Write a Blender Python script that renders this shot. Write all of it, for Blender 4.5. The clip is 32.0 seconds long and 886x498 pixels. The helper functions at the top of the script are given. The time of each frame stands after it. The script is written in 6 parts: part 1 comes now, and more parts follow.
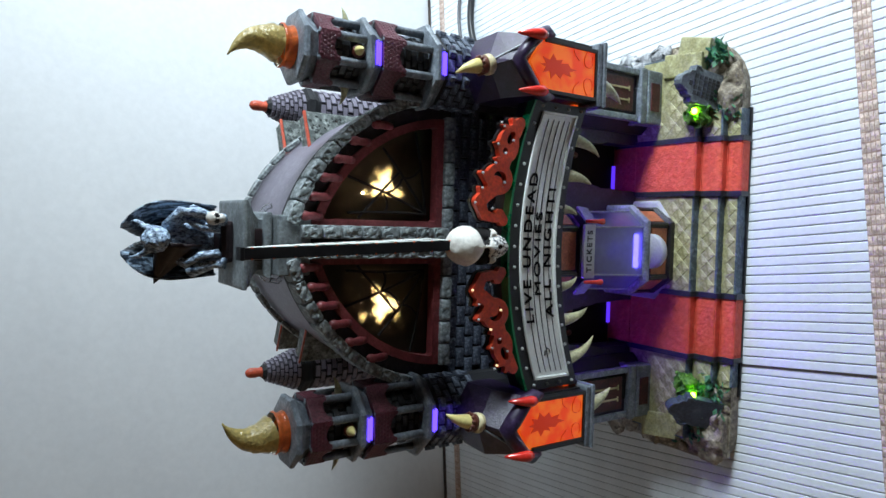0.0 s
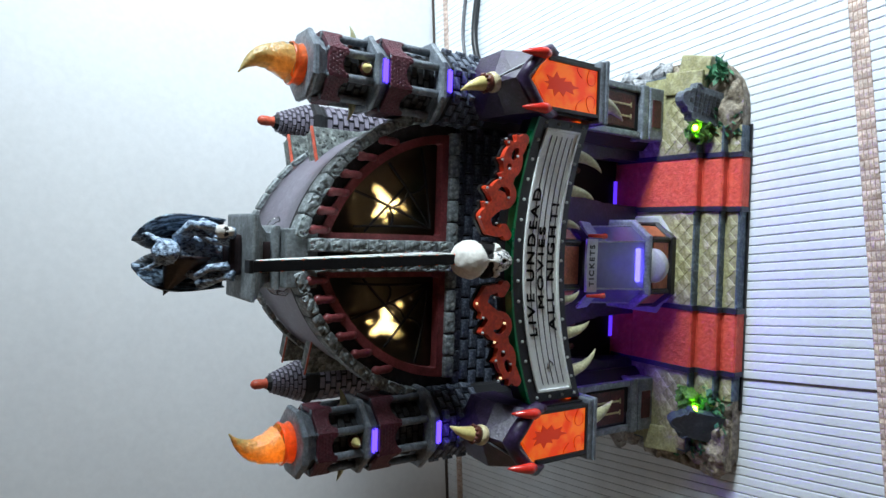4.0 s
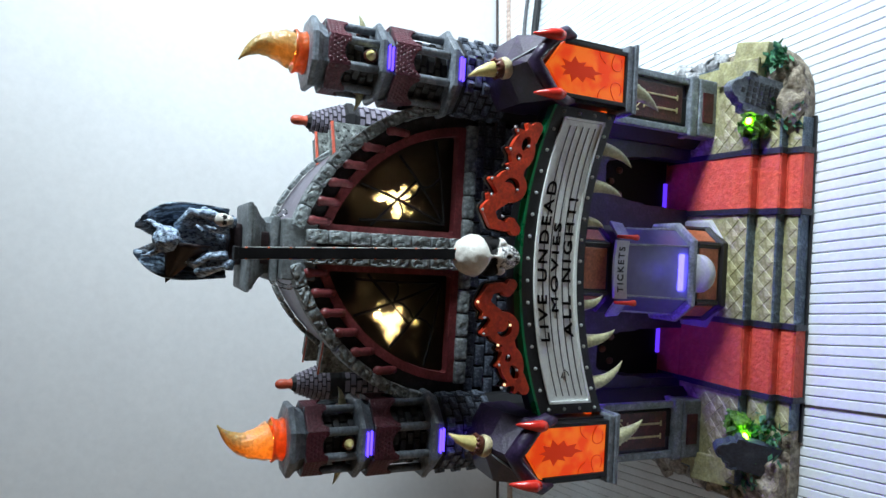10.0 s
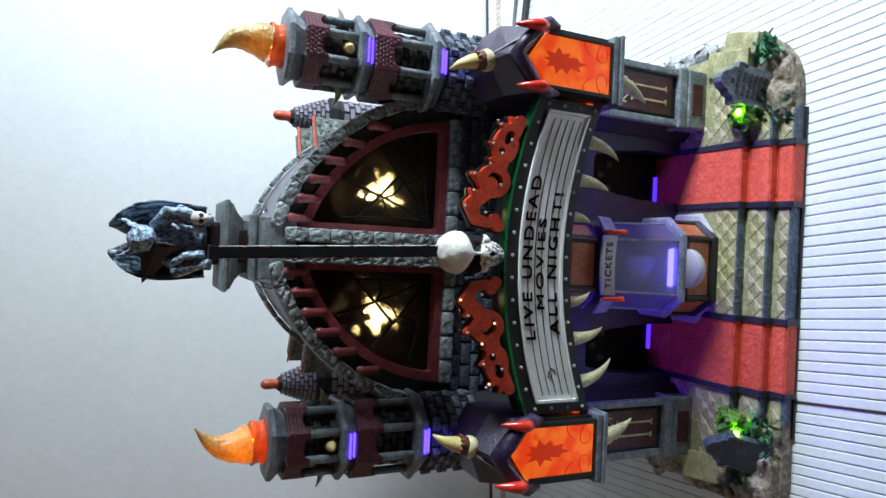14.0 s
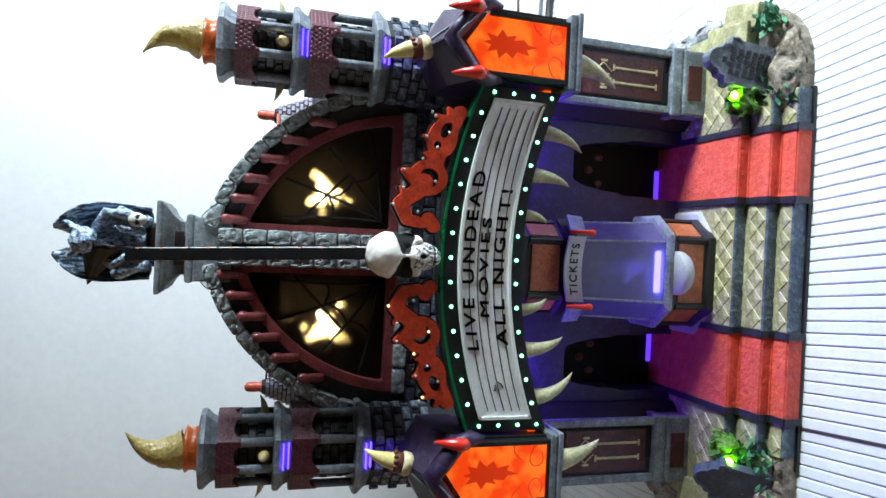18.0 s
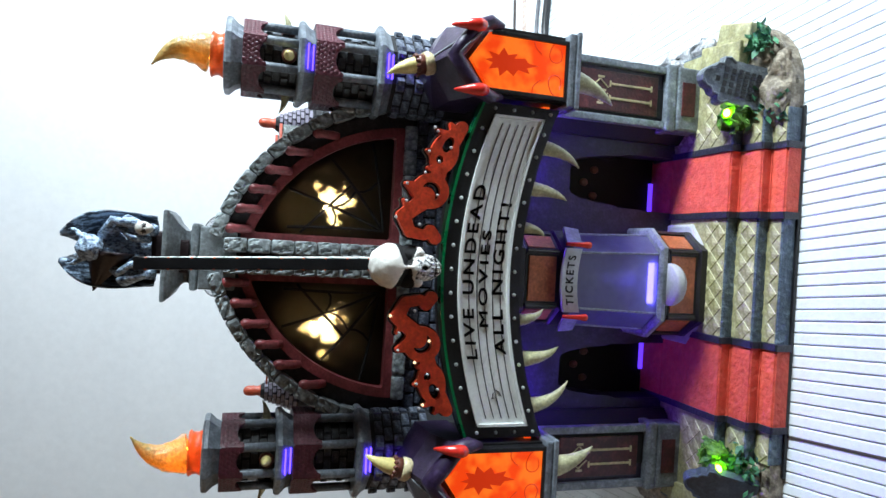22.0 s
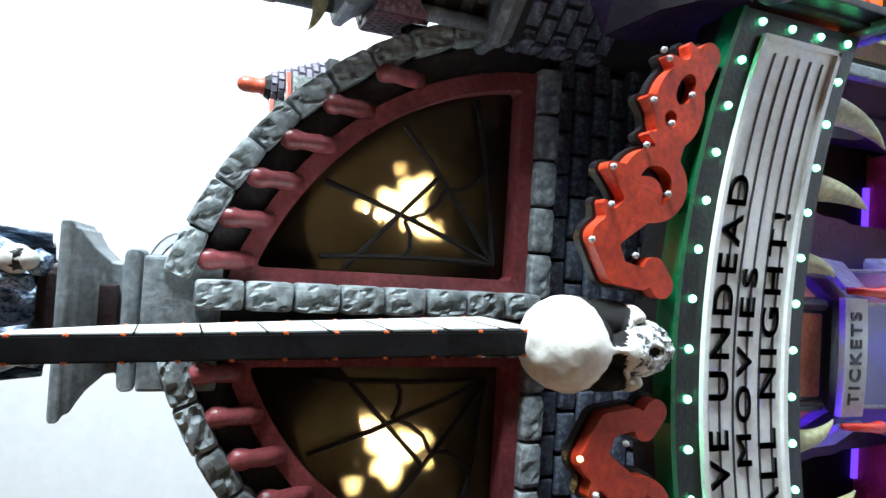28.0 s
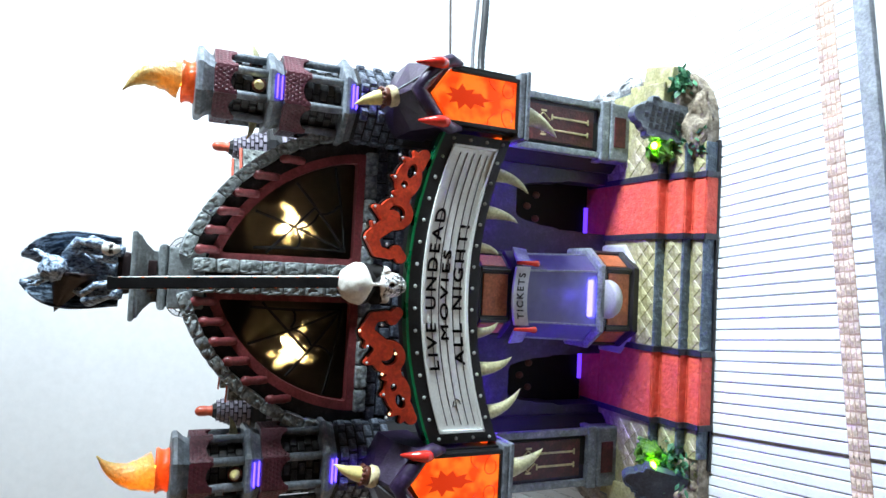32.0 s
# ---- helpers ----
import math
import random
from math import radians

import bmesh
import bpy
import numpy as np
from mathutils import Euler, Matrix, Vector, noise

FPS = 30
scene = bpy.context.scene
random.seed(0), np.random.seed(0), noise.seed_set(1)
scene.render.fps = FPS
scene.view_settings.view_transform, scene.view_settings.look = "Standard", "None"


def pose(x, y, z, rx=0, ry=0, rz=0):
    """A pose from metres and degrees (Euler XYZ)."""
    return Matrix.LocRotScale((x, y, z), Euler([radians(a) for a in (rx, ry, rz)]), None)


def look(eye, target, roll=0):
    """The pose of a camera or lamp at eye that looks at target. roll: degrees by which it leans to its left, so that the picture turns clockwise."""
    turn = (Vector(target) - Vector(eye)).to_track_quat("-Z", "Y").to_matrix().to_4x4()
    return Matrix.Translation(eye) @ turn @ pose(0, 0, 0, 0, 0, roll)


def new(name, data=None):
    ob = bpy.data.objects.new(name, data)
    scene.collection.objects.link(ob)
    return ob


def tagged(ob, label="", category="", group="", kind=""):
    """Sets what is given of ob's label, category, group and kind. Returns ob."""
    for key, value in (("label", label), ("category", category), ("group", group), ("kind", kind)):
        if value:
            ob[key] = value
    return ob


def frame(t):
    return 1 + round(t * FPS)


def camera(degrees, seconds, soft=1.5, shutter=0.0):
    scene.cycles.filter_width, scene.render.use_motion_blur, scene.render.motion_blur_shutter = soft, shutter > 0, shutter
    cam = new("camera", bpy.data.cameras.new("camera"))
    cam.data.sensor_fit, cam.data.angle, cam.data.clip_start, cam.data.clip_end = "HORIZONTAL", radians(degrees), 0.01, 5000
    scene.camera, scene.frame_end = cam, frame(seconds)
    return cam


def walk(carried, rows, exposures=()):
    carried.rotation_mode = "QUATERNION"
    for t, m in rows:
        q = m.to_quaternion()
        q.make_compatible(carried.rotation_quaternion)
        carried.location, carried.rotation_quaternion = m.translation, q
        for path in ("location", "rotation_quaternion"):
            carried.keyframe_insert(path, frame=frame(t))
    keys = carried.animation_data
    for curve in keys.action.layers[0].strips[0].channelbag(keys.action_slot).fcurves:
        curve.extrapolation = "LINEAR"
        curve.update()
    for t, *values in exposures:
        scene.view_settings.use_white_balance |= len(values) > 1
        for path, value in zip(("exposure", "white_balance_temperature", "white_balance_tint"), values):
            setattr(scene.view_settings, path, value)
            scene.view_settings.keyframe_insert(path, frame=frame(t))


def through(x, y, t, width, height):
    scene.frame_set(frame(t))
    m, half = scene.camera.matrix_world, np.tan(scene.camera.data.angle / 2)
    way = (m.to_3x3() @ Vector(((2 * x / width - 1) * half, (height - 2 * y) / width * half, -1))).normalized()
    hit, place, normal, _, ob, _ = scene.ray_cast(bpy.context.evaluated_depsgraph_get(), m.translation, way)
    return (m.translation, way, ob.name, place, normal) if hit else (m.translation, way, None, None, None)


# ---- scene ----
EXPOSURES = [(0, -0.36), (3, -0.31), (6, -0.30), (7, -0.40), (8, -0.38), (9, -0.27), (13, -0.17), (16, -0.05), (18, 0.22), (19, 0.25), (22, 0.22), (24, 0.14), (25, 0.20), (26, 0.17), (29, 0.84), (31, 0.78), (32, 0.58)]
cam = camera(68.06, 32.0, 1.5)
PATH = [
    (0, (0.00850, -0.18627, 0.30614), (-0.03011, 0.64295, -0.25137), -89.91),
    (0.5, (0.00824, -0.18048, 0.29943), (-0.02266, 0.65255, -0.25297), -89.78),
    (1, (0.00673, -0.18130, 0.30220), (-0.01455, 0.65095, -0.25175), -89.47),
    (1.5, (0.00703, -0.18274, 0.30156), (-0.01306, 0.64863, -0.25378), -89.45),
    (2, (0.00855, -0.18320, 0.30165), (-0.01860, 0.64179, -0.26288), -89.64),
    (2.5, (0.00889, -0.18616, 0.30282), (-0.00418, 0.64181, -0.25790), -89.36),
    (3, (0.00765, -0.18988, 0.30406), (-0.01174, 0.63796, -0.25652), -89.02),
    (3.5, (0.00956, -0.18855, 0.30705), (-0.00921, 0.64221, -0.24927), -88.94),
    (5.5, (0.00629, -0.19171, 0.31164), (-0.01609, 0.64055, -0.24232), -88.74),
    (6, (0.00689, -0.19166, 0.31149), (-0.01534, 0.64112, -0.24173), -88.76),
    (6.5, (0.00804, -0.19487, 0.31003), (-0.00445, 0.64150, -0.23803), -88.36),
    (7, (0.01289, -0.19481, 0.30422), (0.02688, 0.66085, -0.21321), -87.95),
    (7.5, (0.00498, -0.19656, 0.28137), (0.00935, 0.69237, -0.17664), -90.06),
    (8, (-0.00328, -0.19358, 0.27058), (0.00846, 0.71061, -0.15643), -86.81),
    (8.5, (-0.00583, -0.19583, 0.26497), (0.01630, 0.70892, -0.16028), -85.58),
    (9, (-0.00181, -0.19599, 0.26590), (0.02038, 0.71084, -0.15504), -86.42),
    (9.5, (-0.00427, -0.19797, 0.26670), (-0.00147, 0.71087, -0.15048), -86.67),
    (10, (-0.00110, -0.19561, 0.26737), (0.01032, 0.71358, -0.14891), -86.56),
    (10.5, (-0.00065, -0.19394, 0.26646), (0.01402, 0.71611, -0.14783), -86.59),
    (11, (-0.00056, -0.19523, 0.26548), (0.01157, 0.71295, -0.15291), -86.57),
    (11.5, (-0.00036, -0.19670, 0.26431), (0.01375, 0.71196, -0.15296), -86.73),
    (12, (-0.00026, -0.19486, 0.26203), (0.01504, 0.71226, -0.15861), -86.79),
    (12.5, (0.00093, -0.19561, 0.26296), (0.01486, 0.71116, -0.15835), -86.91),
    (13, (0.00297, -0.19594, 0.26724), (0.00923, 0.71247, -0.15067), -87.28),
    (13.5, (0.00142, -0.19280, 0.26283), (0.00548, 0.71552, -0.15534), -87.33),
    (15.5, (-0.00290, -0.19443, 0.25201), (0.00347, 0.71303, -0.16809), -86.77),
    (16, (-0.00516, -0.19660, 0.23725), (-0.00425, 0.73348, -0.12996), -87.10),
    (16.5, (-0.00617, -0.19684, 0.21750), (-0.00927, 0.74062, -0.13059), -87.14),
    (17, (-0.00492, -0.19547, 0.20490), (-0.01856, 0.75901, -0.09308), -87.14),
    (17.5, (0.00032, -0.18894, 0.19857), (-0.01132, 0.76758, -0.09273), -87.08),
    (18, (0.00330, -0.19694, 0.19890), (0.00104, 0.76341, -0.08011), -87.32),
    (18.5, (0.00423, -0.19733, 0.20052), (0.01138, 0.76690, -0.06438), -87.60),
    (19, (0.00549, -0.19616, 0.19972), (0.01028, 0.76895, -0.06195), -87.39),
    (19.5, (0.00769, -0.19738, 0.20056), (0.01095, 0.76644, -0.06610), -87.30),
    (20, (0.00768, -0.19946, 0.19917), (0.00789, 0.76246, -0.07407), -87.48),
    (20.5, (0.00914, -0.19774, 0.19968), (0.00928, 0.76195, -0.08151), -87.14),
    (21, (0.01148, -0.19529, 0.20089), (0.01194, 0.76244, -0.08666), -87.03),
    (21.5, (0.00991, -0.19556, 0.19936), (0.00869, 0.75925, -0.09778), -87.04),
    (22, (0.00730, -0.20180, 0.20428), (0.00536, 0.75441, -0.08832), -86.75),
    (22.5, (0.00715, -0.20517, 0.20759), (0.00214, 0.75107, -0.08483), -86.75),
    (23, (0.00596, -0.20425, 0.20183), (-0.00094, 0.74791, -0.10375), -87.19),
    (23.5, (0.00399, -0.19725, 0.20715), (0.00301, 0.75025, -0.11253), -86.69),
    (24, (0.00135, -0.19115, 0.20259), (0.00780, 0.75231, -0.12880), -86.80),
    (24.5, (-0.00001, -0.18583, 0.20246), (0.00414, 0.75443, -0.13785), -86.49),
    (25, (0.00501, -0.19432, 0.21785), (0.01656, 0.73929, -0.14014), -86.83),
    (25.5, (0.00274, -0.18742, 0.22188), (0.01601, 0.74123, -0.14883), -86.56),
    (26, (0.01163, -0.15878, 0.23049), (0.04560, 0.76812, -0.14320), -85.70),
    (26.5, (0.01307, -0.11908, 0.23614), (0.05586, 0.81061, -0.12970), -85.12),
    (28.5, (0.01086, -0.06676, 0.21012), (0.03073, 0.86014, -0.16466), -86.28),
    (29, (0.02401, -0.07278, 0.21606), (0.02193, 0.85791, -0.14976), -86.54),
    (29.5, (0.02892, -0.07930, 0.21410), (-0.00783, 0.85191, -0.14852), -86.58),
    (30, (0.00840, -0.10235, 0.21770), (-0.00712, 0.83332, -0.13485), -86.46),
    (30.5, (0.00339, -0.12547, 0.21559), (0.03234, 0.80551, -0.14834), -86.23),
    (31, (0.00662, -0.16180, 0.21497), (0.04164, 0.75270, -0.18810), -86.84),
    (31.5, (0.00157, -0.19149, 0.21939), (0.03894, 0.72160, -0.18669), -86.60),
    (32, (0.00489, -0.21343, 0.22537), (0.04369, 0.70023, -0.17914), -86.11),
]
walk(cam, [(t, look(eye, target, roll)) for t, eye, target, roll in PATH], EXPOSURES)
# ---- place ----
# ---------- light ----------
world = bpy.data.worlds.new("world")
scene.world = world
world.use_nodes = True
sky = world.node_tree.nodes.new("ShaderNodeTexSky")
sky.sky_type, sky.sun_disc, sky.sun_elevation, sky.sun_rotation = "NISHITA", False, radians(35), radians(100)
world.node_tree.links.new(sky.outputs[0], world.node_tree.nodes["Background"].inputs[0])
world.node_tree.nodes["Background"].inputs[1].default_value = 0.05
TURN = radians(6.3)                     # the room is turned against the model
ROOM = Matrix.Rotation(TURN, 4, "Z")


def area(name, eye, target, sx, sy, watts, colour):
    lamp = bpy.data.lights.new(name, "AREA")
    lamp.shape, lamp.size, lamp.size_y, lamp.energy, lamp.color = "RECTANGLE", sx, sy, watts, colour
    ob = new(name, lamp)
    ob.matrix_world = ROOM @ look(eye, target)
    return ob


# key light from the right, set in an added, unseen window opening
area("side_key_light", (0.482, -0.085, 0.337), (0.21, 0.09, 0.0), 0.165, 0.18, 7.9, (0.77, 0.91, 1.0))


# ---------- materials ----------
def mat(name, colour, rough=0.5, metal=0.0, var=0.25, grain=900.0, patch=120.0, bump=0.15, second=None, mix=(0.45, 0.7), clear=0.0, depth=0.0006, stretch=None):
    """Painted surface: colour with fine grain, larger patches, and dry-brushed second colour."""
    m = bpy.data.materials.new(name)
    m.use_nodes = True
    nt = m.node_tree
    n, l = nt.nodes, nt.links
    b = n["Principled BSDF"]
    tc = n.new("ShaderNodeTexCoord")
    fine = n.new("ShaderNodeTexNoise")
    fine.inputs["Scale"].default_value, fine.inputs["Detail"].default_value = grain, 4
    big = n.new("ShaderNodeTexNoise")
    big.inputs["Scale"].default_value, big.inputs["Detail"].default_value = patch, 3
    info = n.new("ShaderNodeObjectInfo")
    where = tc.outputs["Object"]
    if stretch:
        mp = n.new("ShaderNodeMapping")
        mp.inputs["Scale"].default_value = stretch
        l.new(where, mp.inputs["Vector"])
        where = mp.outputs[0]
    for k in (fine, big):
        l.new(where, k.inputs["Vector"])
    ramp = n.new("ShaderNodeMapRange")
    ramp.inputs["To Min"].default_value, ramp.inputs["To Max"].default_value = 1 - var, 1 + var
    ramp.inputs["From Min"].default_value, ramp.inputs["From Max"].default_value = 0.3, 0.7
    l.new(fine.outputs["Fac"], ramp.inputs["Value"])
    ramp2 = n.new("ShaderNodeMapRange")
    ramp2.inputs["To Min"].default_value, ramp2.inputs["To Max"].default_value = 1 - var * 0.8, 1 + var * 0.8
    ramp2.inputs["From Min"].default_value, ramp2.inputs["From Max"].default_value = 0.35, 0.65
    l.new(big.outputs["Fac"], ramp2.inputs["Value"])
    ramp3 = n.new("ShaderNodeMapRange")
    ramp3.inputs["To Min"].default_value, ramp3.inputs["To Max"].default_value = 1 - var * 0.5, 1 + var * 0.5
    l.new(info.outputs["Random"], ramp3.inputs["Value"])
    mul = n.new("ShaderNodeMath")
    mul.operation = "MULTIPLY"
    l.new(ramp.outputs[0], mul.inputs[0]), l.new(ramp2.outputs[0], mul.inputs[1])
    mul2 = n.new("ShaderNodeMath")
    mul2.operation = "MULTIPLY"
    l.new(mul.outputs[0], mul2.inputs[0]), l.new(ramp3.outputs[0], mul2.inputs[1])
    sc = n.new("ShaderNodeVectorMath")
    sc.operation = "SCALE"
    l.new(mul2.outputs[0], sc.inputs["Scale"])
    if second:
        mx = n.new("ShaderNodeMix")
        mx.data_type = "RGBA"
        mx.inputs[6].default_value, mx.inputs[7].default_value = (*colour, 1), (*second, 1)
        stain = n.new("ShaderNodeTexNoise")
        stain.inputs["Scale"].default_value, stain.inputs["Detail"].default_value, stain.inputs["Roughness"].default_value = patch * 2.2, 6, 0.7
        l.new(where, stain.inputs["Vector"])
        mr = n.new("ShaderNodeMapRange")
        mr.inputs["From Min"].default_value, mr.inputs["From Max"].default_value = mix
        l.new(stain.outputs["Fac"], mr.inputs["Value"])
        l.new(mr.outputs[0], mx.inputs[0])
        l.new(mx.outputs[2], sc.inputs[0])
    else:
        sc.inputs[0].default_value = colour
    l.new(sc.outputs[0], b.inputs["Base Color"])
    rr = n.new("ShaderNodeMapRange")
    rr.inputs["To Min"].default_value, rr.inputs["To Max"].default_value = max(0.05, rough - 0.12), min(1, rough + 0.12)
    l.new(big.outputs["Fac"], rr.inputs["Value"])
    l.new(rr.outputs[0], b.inputs["Roughness"])
    b.inputs["Metallic"].default_value = metal
    b.inputs["Coat Weight"].default_value = clear
    if bump:
        bp = n.new("ShaderNodeBump")
        bp.inputs["Strength"].default_value, bp.inputs["Distance"].default_value = bump, depth
        l.new(fine.outputs["Fac"], bp.inputs["Height"])
        l.new(bp.outputs[0], b.inputs["Normal"])
    return m


def glow(name, colour, power, second=None, scale=150.0):
    """A surface that gives off light, uneven as moulded plastic is."""
    m = bpy.data.materials.new(name)
    m.use_nodes = True
    nt = m.node_tree
    b = nt.nodes["Principled BSDF"]
    b.inputs["Base Color"].default_value = (*[c * 0.4 for c in colour], 1)
    b.inputs["Roughness"].default_value = 0.3
    b.inputs["Emission Color"].default_value = (*colour, 1)
    b.inputs["Emission Strength"].default_value = power
    if second:
        tc, no, mx = nt.nodes.new("ShaderNodeTexCoord"), nt.nodes.new("ShaderNodeTexNoise"), nt.nodes.new("ShaderNodeMix")
        no.inputs["Scale"].default_value, no.inputs["Detail"].default_value = scale, 2
        mx.data_type = "RGBA"
        mx.inputs[6].default_value, mx.inputs[7].default_value = (*colour, 1), (*second, 1)
        mr = nt.nodes.new("ShaderNodeMapRange")
        mr.inputs["From Min"].default_value, mr.inputs["From Max"].default_value = 0.38, 0.62
        nt.links.new(tc.outputs["Object"], no.inputs["Vector"]), nt.links.new(no.outputs["Fac"], mr.inputs["Value"])
        nt.links.new(mr.outputs[0], mx.inputs[0]), nt.links.new(mx.outputs[2], b.inputs["Emission Color"])
    return m


def pane(name, tint, clear_part, through, rough=0.15, scale=300.0, relief=0.0):
    """Moulded translucent plastic: part clear, part milky, with a gloss."""
    m = bpy.data.materials.new(name)
    m.use_nodes = True
    nt = m.node_tree
    n, l = nt.nodes, nt.links
    n.remove(n["Principled BSDF"])
    out = n["Material Output"]
    tr, tl, df, gl = n.new("ShaderNodeBsdfTransparent"), n.new("ShaderNodeBsdfTranslucent"), n.new("ShaderNodeBsdfDiffuse"), n.new("ShaderNodeBsdfGlossy")
    tr.inputs[0].default_value = (*[c**0.5 for c in tint], 1)
    gl.inputs["Roughness"].default_value = rough
    tc, no, mx = n.new("ShaderNodeTexCoord"), n.new("ShaderNodeTexNoise"), n.new("ShaderNodeMix")
    no.inputs["Scale"].default_value, no.inputs["Detail"].default_value = scale, 3
    mx.data_type = "RGBA"
    mx.inputs[6].default_value, mx.inputs[7].default_value = (*[c * (0.75 - 0.25 * min(relief, 1)) for c in tint], 1), (*[min(1, c * (1 + 0.25 * min(relief, 1))) for c in tint], 1)
    l.new(tc.outputs["Object"], no.inputs["Vector"])
    steep = n.new("ShaderNodeMapRange")
    steep.inputs["From Min"].default_value, steep.inputs["From Max"].default_value = 0.42 * min(relief, 1), 1 - 0.46 * min(relief, 1)
    l.new(no.outputs["Fac"], steep.inputs["Value"]), l.new(steep.outputs[0], mx.inputs[0])
    l.new(mx.outputs[2], tl.inputs[0]), l.new(mx.outputs[2], df.inputs[0])
    a, b2, c2, fr = n.new("ShaderNodeMixShader"), n.new("ShaderNodeMixShader"), n.new("ShaderNodeMixShader"), n.new("ShaderNodeFresnel")
    a.inputs[0].default_value = through
    l.new(df.outputs[0], a.inputs[1]), l.new(tl.outputs[0], a.inputs[2])
    b2.inputs[0].default_value = clear_part
    l.new(a.outputs[0], b2.inputs[1]), l.new(tr.outputs[0], b2.inputs[2])
    l.new(fr.outputs[0], c2.inputs[0]), l.new(b2.outputs[0], c2.inputs[1]), l.new(gl.outputs[0], c2.inputs[2])
    l.new(c2.outputs[0], out.inputs["Surface"])
    if relief:
        bp = n.new("ShaderNodeBump")
        bp.inputs["Strength"].default_value, bp.inputs["Distance"].default_value = relief, 0.0010
        l.new(no.outputs["Fac"], bp.inputs["Height"])
        for k in (tl, df, gl):
            l.new(bp.outputs[0], k.inputs["Normal"])
    return m


